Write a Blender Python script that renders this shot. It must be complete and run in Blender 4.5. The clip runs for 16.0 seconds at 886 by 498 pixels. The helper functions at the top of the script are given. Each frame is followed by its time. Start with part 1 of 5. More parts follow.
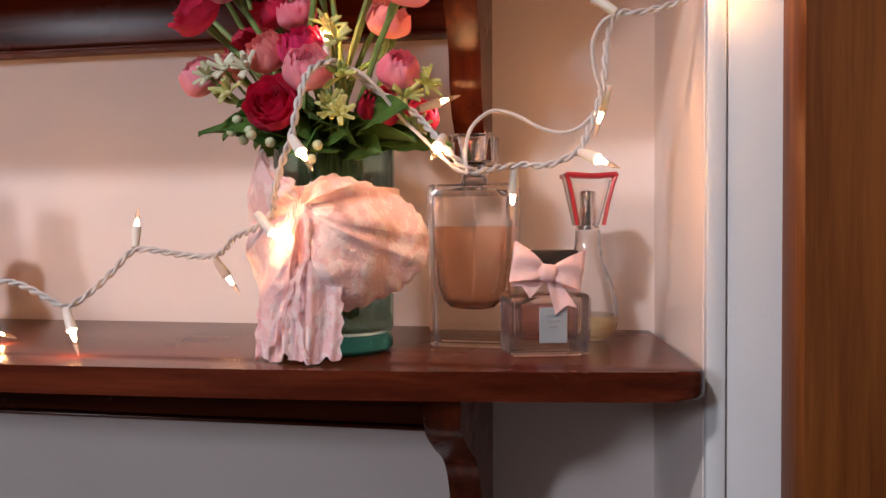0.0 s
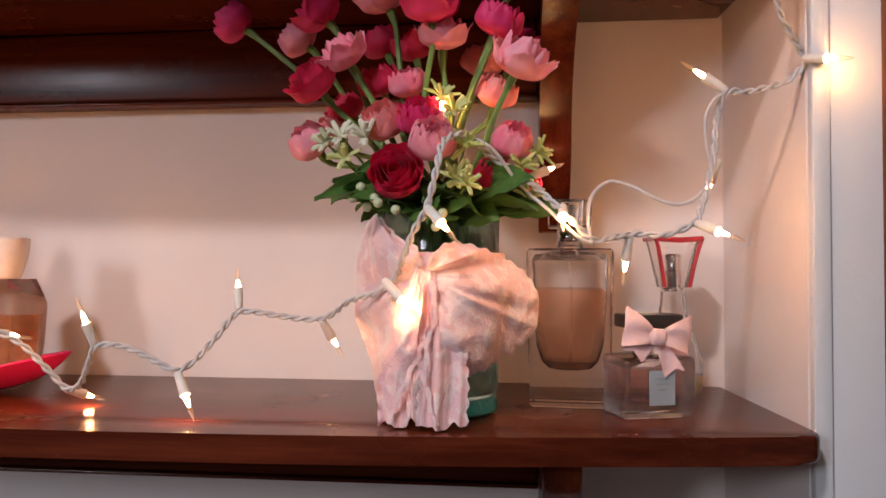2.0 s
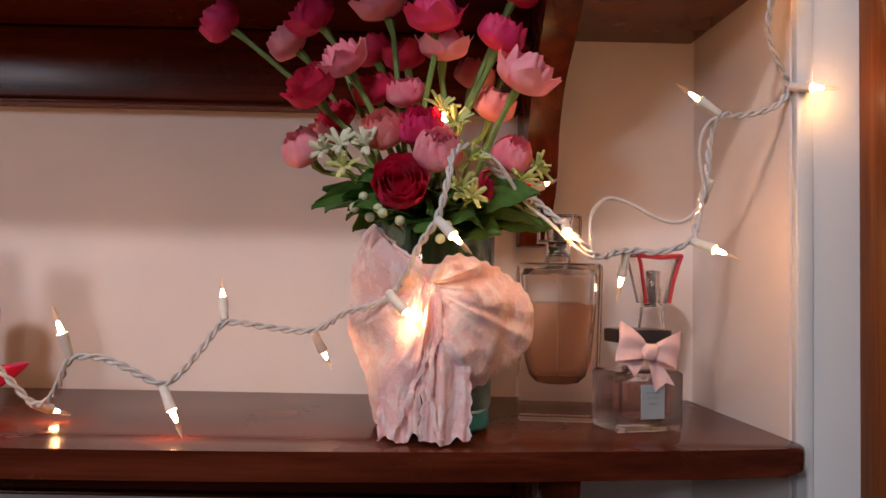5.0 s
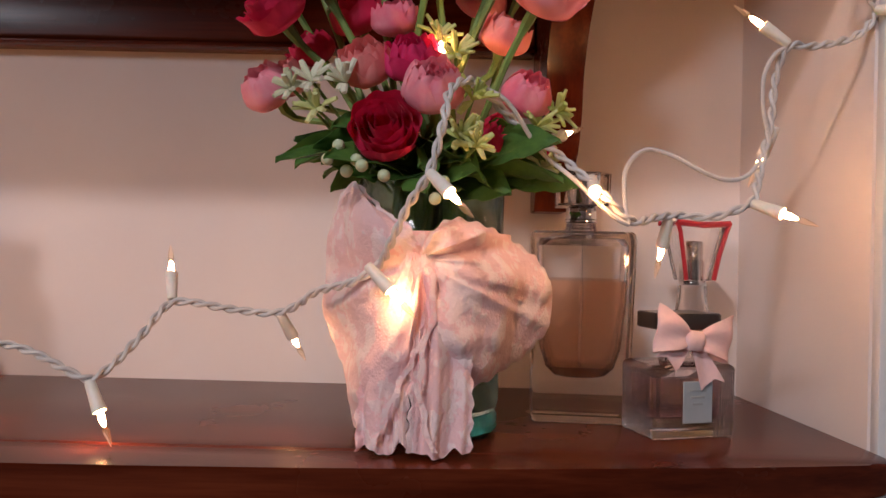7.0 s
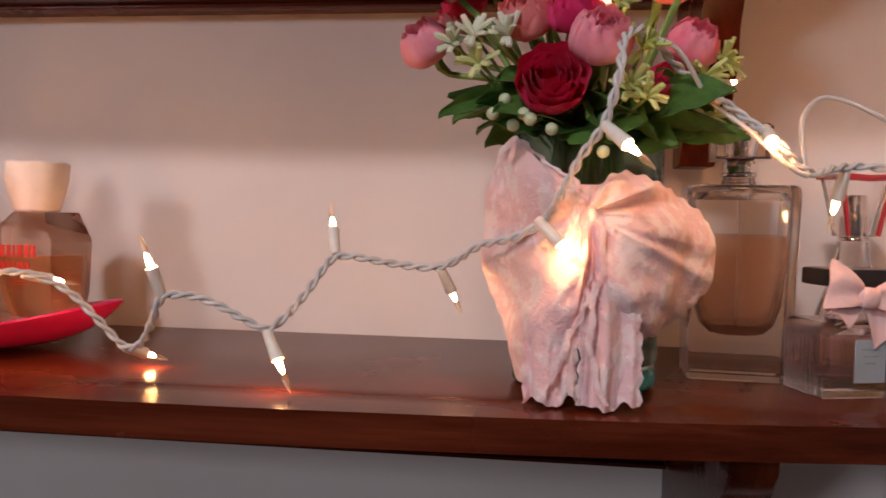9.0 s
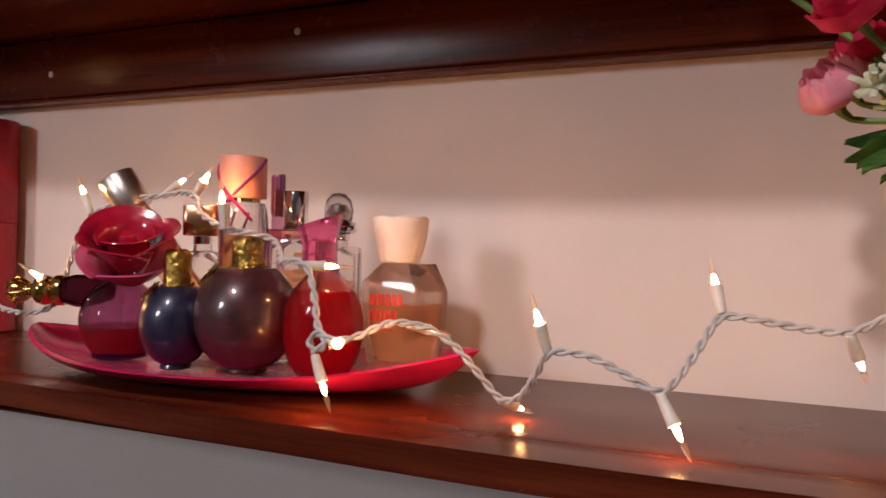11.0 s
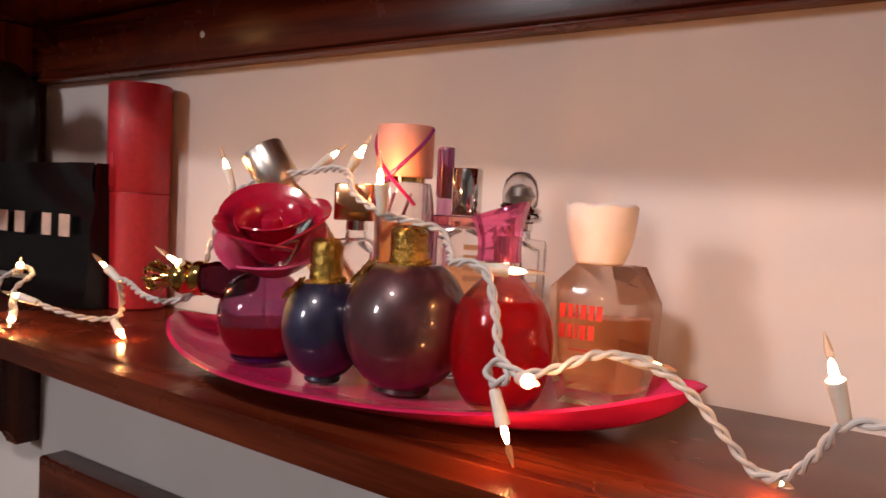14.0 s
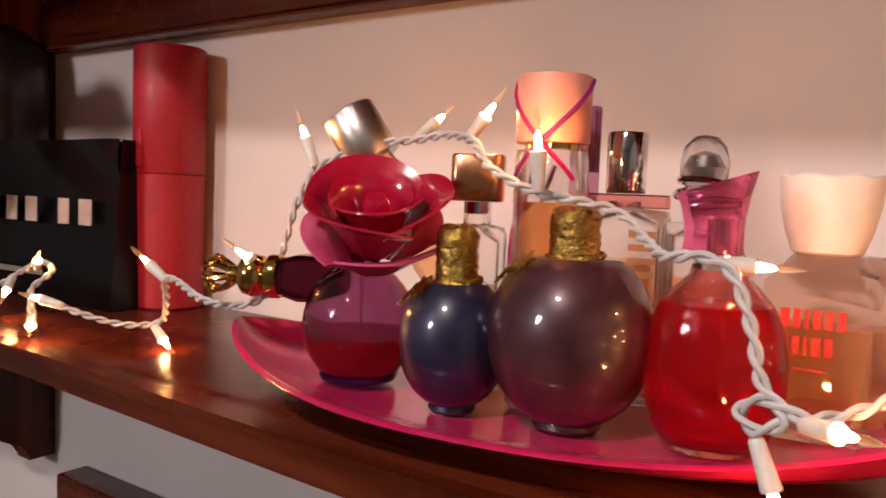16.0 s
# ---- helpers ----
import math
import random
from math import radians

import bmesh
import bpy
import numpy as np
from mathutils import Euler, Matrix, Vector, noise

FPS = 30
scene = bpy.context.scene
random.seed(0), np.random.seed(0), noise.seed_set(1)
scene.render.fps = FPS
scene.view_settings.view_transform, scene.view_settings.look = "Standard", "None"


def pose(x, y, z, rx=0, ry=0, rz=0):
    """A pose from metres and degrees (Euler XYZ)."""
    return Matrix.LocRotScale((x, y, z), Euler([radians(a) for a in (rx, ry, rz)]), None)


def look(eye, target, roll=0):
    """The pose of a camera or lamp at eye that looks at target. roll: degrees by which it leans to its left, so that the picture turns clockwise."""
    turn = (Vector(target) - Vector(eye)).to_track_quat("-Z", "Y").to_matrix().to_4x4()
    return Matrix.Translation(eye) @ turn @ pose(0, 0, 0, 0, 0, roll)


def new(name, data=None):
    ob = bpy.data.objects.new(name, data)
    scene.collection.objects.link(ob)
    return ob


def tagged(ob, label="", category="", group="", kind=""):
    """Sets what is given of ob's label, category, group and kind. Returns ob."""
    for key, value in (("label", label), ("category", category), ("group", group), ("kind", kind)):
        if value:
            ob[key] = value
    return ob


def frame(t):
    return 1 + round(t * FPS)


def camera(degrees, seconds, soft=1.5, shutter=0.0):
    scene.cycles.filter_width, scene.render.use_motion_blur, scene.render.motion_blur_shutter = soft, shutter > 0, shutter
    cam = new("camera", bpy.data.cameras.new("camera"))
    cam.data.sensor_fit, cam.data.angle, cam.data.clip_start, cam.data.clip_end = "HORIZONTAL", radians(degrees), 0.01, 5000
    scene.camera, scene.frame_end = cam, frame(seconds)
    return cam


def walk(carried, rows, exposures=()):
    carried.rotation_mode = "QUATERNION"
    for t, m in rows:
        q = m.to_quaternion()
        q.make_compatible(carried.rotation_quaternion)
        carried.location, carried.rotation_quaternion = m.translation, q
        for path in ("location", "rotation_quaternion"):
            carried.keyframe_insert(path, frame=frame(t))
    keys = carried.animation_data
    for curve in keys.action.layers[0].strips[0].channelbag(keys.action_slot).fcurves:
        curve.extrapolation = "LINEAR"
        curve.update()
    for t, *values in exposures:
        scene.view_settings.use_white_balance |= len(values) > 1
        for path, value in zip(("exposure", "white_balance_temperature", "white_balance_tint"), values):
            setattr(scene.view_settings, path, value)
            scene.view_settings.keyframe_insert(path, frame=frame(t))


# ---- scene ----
cam = camera(60.7, 16.0, soft=1.5, shutter=0.3)
S = 1.15  # metres per unit of the plan below
ROWS = [
    (0.0, 0.1222, 0.2719, 0.0755, -1.11, 0.18, 9.85),
    (0.5, 0.0922, 0.2600, 0.0784, -1.09, 0.03, 7.18),
    (1.0, 0.0719, 0.2508, 0.0868, -1.03, -0.02, 5.61),
    (1.5, 0.0468, 0.2454, 0.0899, 0.68, 0.43, 5.96),
    (2.0, 0.0233, 0.2469, 0.0950, 1.46, -0.15, 6.21),
    (2.5, 0.0085, 0.2404, 0.1009, 2.40, -0.73, 5.72),
    (3.0, -0.0020, 0.2330, 0.0982, 3.35, -1.39, 3.69),
    (3.5, -0.0172, 0.2242, 0.1009, 3.54, -2.10, 2.74),
    (4.0, -0.0354, 0.2167, 0.0997, 2.76, -1.25, -0.62),
    (6.5, -0.0226, 0.3310, 0.0899, 2.10, -1.28, 0.27),
    (7.0, -0.0219, 0.3412, 0.0941, 0.37, -1.39, 0.59),
    (7.5, -0.0202, 0.3426, 0.0883, 0.61, -0.56, 1.00),
    (8.0, -0.0295, 0.3434, 0.0883, -1.23, -0.34, 1.69),
    (8.5, -0.0441, 0.3397, 0.0863, -2.07, -1.53, 3.07),
    (9.0, -0.0615, 0.3375, 0.0887, -2.51, -1.15, 6.79),
    (9.5, -0.0778, 0.3304, 0.0930, -1.73, -0.64, 10.05),
    (10.0, -0.1066, 0.3243, 0.0963, -0.46, -0.64, 14.76),
    (12.5, -0.1662, 0.3413, 0.0972, 0.16, -1.69, 32.97),
    (13.0, -0.1810, 0.3604, 0.1035, 0.38, -2.10, 35.50),
    (13.5, -0.2031, 0.3822, 0.1039, -2.78, -3.61, 37.81),
    (14.0, -0.2174, 0.4102, 0.1110, -2.99, -2.75, 34.72),
    (14.5, -0.2478, 0.4297, 0.1141, -3.96, -3.28, 31.13),
    (15.0, -0.2803, 0.4456, 0.1146, -3.50, -3.30, 29.50),
    (15.5, -0.3175, 0.4540, 0.1026, -3.74, -3.02, 30.79),
    (16.0, -0.3342, 0.4516, 0.1041, -4.08, -2.20, 34.32),
]
EXPOSURES = [(0.0, -0.10, 6400, 13), (1.5, -0.10, 6400, 13), (2.5, -0.43, 6450, 13), (3.5, -0.63, 6500, 13), (4.0, -0.58, 6500, 13), (6.5, -0.57, 6400, 13), (7.0, -0.57, 6400, 13), (9.0, -0.52, 6500, 14), (10.0, -0.48, 6650, 14), (12.5, -0.28, 7000, 16), (13.5, -0.22, 7150, 16), (14.5, -0.12, 7250, 17), (16.0, -0.05, 7300, 18)]
walk(cam, [(t, pose(S * x, S * y, S * z, 90 + pitch, roll, yaw)) for t, x, y, z, pitch, roll, yaw in ROWS], EXPOSURES)

# ---- world and room light ----
world = bpy.data.worlds.new("world")
scene.world = world
world.use_nodes = True
world.node_tree.nodes["Background"].inputs[0].default_value = (0.8, 0.85, 1.0, 1)
world.node_tree.nodes["Background"].inputs[1].default_value = 0.0
lamp = bpy.data.lights.new("room_lamp", "AREA")
lamp.shape, lamp.size, lamp.energy, lamp.color = "DISK", 0.16, 27.0, (1.0, 0.93, 0.93)
room_lamp = new("room_lamp", lamp)
room_lamp.matrix_world = look((S * -0.45, S * -0.45, S * 1.18), (0, 0.8, 0))
# added cool lamp for an unseen source, placed by the shadows; no window built
unseen_front_light = bpy.data.lights.new("unseen_front_light", "AREA")
unseen_front_light.shape, unseen_front_light.size, unseen_front_light.size_y, unseen_front_light.energy, unseen_front_light.color = "RECTANGLE", 0.42, 0.5, 35.0, (0.88, 0.92, 1.0)
new("unseen_front_light", unseen_front_light).matrix_world = look((S * -1.42, S * -1.84, S * 0.80), (S * -0.2, S * 0.8, 0))
BULB_GLOW = 350.0

# ---- materials ----
def nodes_of(name):
    m = bpy.data.materials.new(name)
    m.use_nodes = True
    nt = m.node_tree
    return m, nt, nt.nodes["Principled BSDF"]


def setp(b, **kw):
    for key, value in kw.items():
        b.inputs[key.replace("_", " ")].default_value = value


def texco(nt, scale=(1, 1, 1)):
    tc = nt.nodes.new("ShaderNodeTexCoord")
    mp = nt.nodes.new("ShaderNodeMapping")
    mp.inputs["Scale"].default_value = scale
    nt.links.new(tc.outputs["Object"], mp.inputs["Vector"])
    return mp.outputs["Vector"]


def noise_tex(nt, vec, scale, detail=4, rough=0.55):
    n = nt.nodes.new("ShaderNodeTexNoise")
    n.inputs["Scale"].default_value, n.inputs["Detail"].default_value, n.inputs["Roughness"].default_value = scale, detail, rough
    nt.links.new(vec, n.inputs["Vector"])
    return n.outputs["Fac"]


def ramp(nt, fac, stops):
    r = nt.nodes.new("ShaderNodeValToRGB")
    els = r.color_ramp.elements
    while len(els) < len(stops):
        els.new(0.5)
    for e, (p, c) in zip(els, stops):
        e.position, e.color = p, (*c, 1)
    nt.links.new(fac, r.inputs["Fac"])
    return r.outputs["Color"]


def bump(nt, b, height, strength, dist=0.001):
    n = nt.nodes.new("ShaderNodeBump")
    n.inputs["Strength"].default_value, n.inputs["Distance"].default_value = strength, dist
    nt.links.new(height, n.inputs["Height"])
    nt.links.new(n.outputs["Normal"], b.inputs["Normal"])


def mix_noise(nt, a, c, grain):
    n = nt.nodes.new("ShaderNodeMath")
    n.operation = "MULTIPLY_ADD"
    n.inputs[1].default_value = grain
    nt.links.new(c, n.inputs[0])
    nt.links.new(a, n.inputs[2])
    return n.outputs[0]


def wood(name, axis, dark, mid, light, rough=0.23, coat=0.0):
    """Polished wood; the grain runs along the axis (0, 1 or 2)."""
    m, nt, b = nodes_of(name)
    sc = [42.0, 42.0, 42.0]
    sc[axis] = 2.2
    v = texco(nt, sc)
    big = noise_tex(nt, v, 1.0, 6, 0.6)
    fine_sc = [420.0, 420.0, 420.0]
    fine_sc[axis] = 14.0
    fine = noise_tex(nt, texco(nt, fine_sc), 1.0, 3, 0.6)
    both = mix_noise(nt, big, fine, 0.25)
    col = ramp(nt, both, [(0.42, dark), (0.6, mid), (0.78, light)])
    nt.links.new(col, b.inputs["Base Color"])
    smudge = noise_tex(nt, texco(nt, (9, 9, 9)), 1.0, 5, 0.6)
    rr = nt.nodes.new("ShaderNodeMapRange")
    rr.inputs["To Min"].default_value, rr.inputs["To Max"].default_value = rough * 0.75, rough * 1.5
    nt.links.new(smudge, rr.inputs["Value"])
    nt.links.new(rr.outputs["Result"], b.inputs["Roughness"])
    setp(b, IOR=1.33)
    setp(b, Coat_Weight=coat, Coat_Roughness=0.16)
    bump(nt, b, fine, 0.12, 0.0006)
    return m


def painted(name, a, c, rough=0.6, grain=120.0, relief=0.25):
    """Matt painted or plastered surface between two close colours."""
    m, nt, b = nodes_of(name)
    big = noise_tex(nt, texco(nt, (5, 5, 5)), 1.0, 5, 0.6)
    nt.links.new(ramp(nt, big, [(0.3, a), (0.7, c)]), b.inputs["Base Color"])
    setp(b, Roughness=rough)
    fine = noise_tex(nt, texco(nt, (grain, grain, grain)), 1.0, 6, 0.6)
    bump(nt, b, mix_noise(nt, fine, big, 0.8), relief, 0.0012)
    return m


def plastic(name, col, rough=0.35, coat=0.0, vary=0.12, sub=0.0, grain=60.0, metal=0.0, relief=0.05):
    m, nt, b = nodes_of(name)
    n = noise_tex(nt, texco(nt, (grain, grain, grain)), 1.0, 4, 0.6)
    lo = tuple(x * (1 - vary) for x in col)
    hi = tuple(min(1, x * (1 + vary)) for x in col)
    nt.links.new(ramp(nt, n, [(0.3, lo), (0.7, hi)]), b.inputs["Base Color"])
    setp(b, Roughness=rough, Coat_Weight=coat, Metallic=metal, Subsurface_Weight=sub)
    b.inputs["Subsurface Radius"].default_value = (0.004, 0.002, 0.0015)
    bump(nt, b, n, relief, 0.0008)
    return m


def glassy(name, col, rough=0.015, ior=1.45, clear=0.25):
    m, nt, b = nodes_of(name)
    setp(b, Base_Color=(*col, 1), Roughness=rough, IOR=ior, Transmission_Weight=1.0)
    n = noise_tex(nt, texco(nt, (60, 60, 60)), 1.0, 2, 0.5)
    bump(nt, b, n, 0.015, 0.0006)
    # thin glass and liquid also pass light straight on
    t = nt.nodes.new("ShaderNodeBsdfTransparent")
    t.inputs["Color"].default_value = (*col, 1)
    mix = nt.nodes.new("ShaderNodeMixShader")
    mix.inputs[0].default_value = clear
    nt.links.new(b.outputs[0], mix.inputs[1])
    nt.links.new(t.outputs[0], mix.inputs[2])
    out = [k for k in nt.nodes if k.type == "OUTPUT_MATERIAL"][0]
    nt.links.new(mix.outputs[0], out.inputs["Surface"])
    return m


def metal(name, col, rough=0.18, relief=0.05, grain=150.0, stretch=1.0):
    m, nt, b = nodes_of(name)
    n = noise_tex(nt, texco(nt, (grain, grain, grain * stretch)), 1.0, 4, 0.65)
    nt.links.new(ramp(nt, n, [(0.3, tuple(x * 0.75 for x in col)), (0.7, col)]), b.inputs["Base Color"])
    setp(b, Metallic=1.0, Roughness=rough)
    bump(nt, b, n, relief, 0.0015)
    return m


def see_through(nt, b, share):
    """Lets some light pass through a thin sheet in the sheet's own colour."""
    t = nt.nodes.new("ShaderNodeBsdfTranslucent")
    mix = nt.nodes.new("ShaderNodeMixShader")
    mix.inputs[0].default_value = share
    src = b.inputs["Base Color"].links[0].from_socket
    nt.links.new(src, t.inputs["Color"])
    nt.links.new(b.outputs[0], mix.inputs[1])
    nt.links.new(t.outputs[0], mix.inputs[2])
    out = [n for n in nt.nodes if n.type == "OUTPUT_MATERIAL"][0]
    nt.links.new(mix.outputs[0], out.inputs["Surface"])


def petal_mat(name, inner, outer, lightness=0.0):
    """Silk petals: every flower a slightly different shade, with fine veins."""
    m, nt, b = nodes_of(name)
    info = nt.nodes.new("ShaderNodeObjectInfo")
    n = noise_tex(nt, texco(nt, (70, 70, 70)), 1.0, 4, 0.6)
    fac = mix_noise(nt, n, info.outputs["Random"], 0.28)
    nt.links.new(ramp(nt, fac, [(0.38, inner), (0.82, outer)]), b.inputs["Base Color"])
    setp(b, Roughness=0.6, Sheen_Weight=0.05)
    see_through(nt, b, 0.3)
    fine = noise_tex(nt, texco(nt, (500, 500, 140)), 1.0, 3, 0.6)
    bump(nt, b, fine, 0.25, 0.0005)
    return m


def glow_mat():
    m, nt, b = nodes_of("bulb_glow")
    setp(b, Base_Color=(1, 0.7, 0.4, 1), Emission_Strength=BULB_GLOW)
    b.inputs["Emission Color"].default_value = (1.0, 0.46, 0.17, 1)
    return m


def lace_mat(name, edge=False):
    """Pale pink lace: sheer net with denser woven flowers, corded outlines between them."""
    m, nt, b = nodes_of(name)
    v = texco(nt, (1, 1, 0.8))
    warp = nt.nodes.new("ShaderNodeTexNoise")
    warp.inputs["Scale"].default_value, warp.inputs["Detail"].default_value = 55.0, 2
    nt.links.new(v, warp.inputs["Vector"])
    shift = nt.nodes.new("ShaderNodeMix")
    shift.data_type, shift.blend_type = "RGBA", "LINEAR_LIGHT"
    shift.inputs[0].default_value = 0.016
    nt.links.new(v, shift.inputs[6])
    nt.links.new(warp.outputs["Color"], shift.inputs[7])
    flowers = nt.nodes.new("ShaderNodeTexVoronoi")
    flowers.inputs["Scale"].default_value = 58.0
    nt.links.new(shift.outputs[2], flowers.inputs["Vector"])
    petals = nt.nodes.new("ShaderNodeTexVoronoi")
    petals.feature = "DISTANCE_TO_EDGE"
    petals.inputs["Scale"].default_value = 150.0
    nt.links.new(shift.outputs[2], petals.inputs["Vector"])
    blotch = noise_tex(nt, v, 120.0, 3, 0.55)
    patch = mix_noise(nt, blotch, flowers.outputs["Distance"], -0.62)
    patch = mix_noise(nt, patch, petals.outputs["Distance"], 0.35)
    pale, deep = (0.985, 0.81, 0.825), (0.97, 0.70, 0.725)
    if edge:
        deep = (0.98, 0.83, 0.84)
    nt.links.new(ramp(nt, patch, [(0.10, deep), (0.22, (0.97, 0.69, 0.72)), (0.27, pale), (0.45, (0.99, 0.84, 0.85))]), b.inputs["Base Color"])
    setp(b, Roughness=0.8, Sheen_Weight=0.2)
    see_through(nt, b, 0.27)
    net = noise_tex(nt, v, 900.0, 2, 0.5)
    bump(nt, b, mix_noise(nt, patch, net, 0.4), 0.9, 0.0025)
    # the net between the flowers is sheer
    out = [n for n in nt.nodes if n.type == "OUTPUT_MATERIAL"][0]
    cloth = out.inputs["Surface"].links[0].from_socket
    hole = nt.nodes.new("ShaderNodeBsdfTransparent")
    thin = nt.nodes.new("ShaderNodeMixShader")
    sheer = ramp(nt, mix_noise(nt, patch, net, 0.3), [(0.30, (0.05,) * 3), (0.40, (0.0,) * 3)])
    nt.links.new(sheer, thin.inputs[0])
    nt.links.new(cloth, thin.inputs[1])
    nt.links.new(hole.outputs[0], thin.inputs[2])
    nt.links.new(thin.outputs[0], out.inputs["Surface"])
    return m


WALL = painted("cream_plaster", (0.74, 0.665, 0.64), (0.79, 0.725, 0.70), 0.65, 90.0, 0.2)
WHITE = painted("white_gloss_paint", (0.62, 0.64, 0.67), (0.68, 0.70, 0.72), 0.45, 140.0, 0.3)
# dark grey for the unseen room, so reflections in the wood stay dim
ROOM = painted("unseen_room_grey", (0.30, 0.28, 0.27), (0.36, 0.34, 0.32), 0.85, 60.0, 0.2)
FLOORM = wood("floor_wood", 0, (0.10, 0.05, 0.025), (0.16, 0.08, 0.04), (0.22, 0.12, 0.06), 0.4, 0.1)
MAHOG = wood("mahogany_along", 0, (0.034, 0.0046, 0.0016), (0.080, 0.0125, 0.0042), (0.135, 0.026, 0.0095))
MAHOGV = wood("mahogany_upright", 2, (0.036, 0.005, 0.0017), (0.088, 0.0145, 0.005), (0.150, 0.030, 0.0105))
POSTW = wood("brown_door_frame", 2, (0.058, 0.014, 0.003), (0.128, 0.036, 0.006), (0.20, 0.064, 0.012), 0.4, 0.15)
CABLE = plastic("white_cable", (0.60, 0.58, 0.57), 0.45)
SOCKET = plastic("white_socket", (0.80, 0.76, 0.70), 0.4, sub=0.3)
GLASS = glassy("clear_glass", (1.0, 0.985, 0.975), 0.0, 1.47, 0.10)
GLOW = glow_mat()
TIPG = glassy("glowing_bulb_glass", (1.0, 0.96, 0.90), 0.0, 1.35, 0.4)
TIPG.node_tree.nodes["Principled BSDF"].inputs["Emission Color"].default_value = (1.0, 0.55, 0.22, 1)
TIPG.node_tree.nodes["Principled BSDF"].inputs["Emission Strength"].default_value = 0.18
CHROME = metal("chrome", (0.85, 0.84, 0.83), 0.08, 0.02)
GOLD = metal("hammered_gold", (0.62, 0.39, 0.10), 0.16, 1.0, 260.0)
GOLDP = metal("polished_gold", (0.85, 0.55, 0.18), 0.1, 0.05)

# ---- mesh helpers ----
def thing(name, loc, label, category, group="", rot=(0, 0, 0), kind=""):
    ob = new(name)
    ob.empty_display_size = 0.01
    ob.matrix_world = pose(*(S * c for c in loc), *rot)
    return tagged(ob, label, category, group, kind)


def finish(bm, name, material, sharp=42):
    bmesh.ops.recalc_face_normals(bm, faces=bm.faces) if bm.faces else None
    bm.transform(Matrix.Scale(S, 4))
    me = bpy.data.meshes.new(name)
    bm.to_mesh(me)
    bm.free()
    me.materials.append(material)
    me.shade_smooth()
    me.set_sharp_from_angle(angle=radians(sharp))
    return me


def part(name, bm, material, parent, label="", sharp=42):
    ob = new(name, bm if isinstance(bm, bpy.types.Mesh) else finish(bm, name, material, sharp))
    ob.parent = parent
    return tagged(ob, label)


def structure(name, bm, material, label="", category=""):
    return tagged(new(name, finish(bm, name, material)), label, category, "", "structure")


def put(ob, loc, rot=(0, 0, 0)):
    ob.matrix_basis = pose(*(S * c for c in loc), *rot)
    return ob


def box(x0, x1, y0, y1, z0, z1, bevel=0.0, seg=2, bm=None):
    bm = bm or bmesh.new()
    r = bmesh.ops.create_cube(bm, size=1.0)
    bmesh.ops.transform(bm, verts=r["verts"], matrix=Matrix.Translation(((x0 + x1) / 2, (y0 + y1) / 2, (z0 + z1) / 2)) @ Matrix.Diagonal((x1 - x0, y1 - y0, z1 - z0, 1)))
    if bevel:
        es = list({e for v in r["verts"] for e in v.link_edges})
        bmesh.ops.bevel(bm, geom=es, offset=bevel, segments=seg, affect="EDGES", profile=0.5)
    return bm


def ring_pts(a, b, p, n, turn=0.0):
    """A superellipse: p 2 is an ellipse, larger p squarer."""
    out = []
    for i in range(n):
        t = 2 * math.pi * (i + 0.5) / n + turn
        c, s = math.cos(t), math.sin(t)
        out.append((a * math.copysign(abs(c) ** (2 / p), c), b * math.copysign(abs(s) ** (2 / p), s)))
    return out


def loft(sections, n=32, bm=None, cap0=True, cap1=True, centre=(0, 0)):
    """Skin through sections (z, a, b, p), each a superellipse at its height."""
    bm = bm or bmesh.new()
    rings = []
    for sec in sections:
        z, a, b, p = sec[:4]
        dx, dy = sec[4:6] if len(sec) > 5 else (0, 0)
        rings.append([bm.verts.new((x + centre[0] + dx, y + centre[1] + dy, z)) for x, y in ring_pts(a, b, p, n)])
    for r0, r1 in zip(rings, rings[1:]):
        for i in range(n):
            bm.faces.new((r0[i], r0[(i + 1) % n], r1[(i + 1) % n], r1[i]))
    if cap0:
        bm.faces.new(rings[0][::-1])
    if cap1:
        bm.faces.new(rings[-1])
    return bm


def lathe(profile, n=28, bm=None, p=2.0):
    return loft([(z, max(r, 1e-5), max(r, 1e-5), p) for r, z in profile], n, bm)


def spline(points, step):
    """Even points along a smooth curve through the given ones."""
    pts = [Vector(q) for q in points]
    ext = [2 * pts[0] - pts[1]] + pts + [2 * pts[-1] - pts[-2]]
    out = []
    for a, b, c, d in zip(ext, ext[1:], ext[2:], ext[3:]):
        n = max(2, int((c - b).length / step))
        for i in range(n):
            t = i / n
            out.append(0.5 * ((2 * b) + (c - a) * t + (2 * a - 5 * b + 4 * c - d) * t * t + (3 * b - a - 3 * c + d) * t ** 3))
    return out + [pts[-1]]


def frames_along(pts):
    up = Vector((0.3, 0.2, 0.93)).normalized()
    out = []
    for i, q in enumerate(pts):
        d = (pts[min(i + 1, len(pts) - 1)] - pts[max(i - 1, 0)]).normalized()
        side = d.cross(up)
        side = side.normalized() if side.length > 1e-6 else Vector((1, 0, 0))
        up = side.cross(d).normalized()
        out.append((q, side, up))
    return out


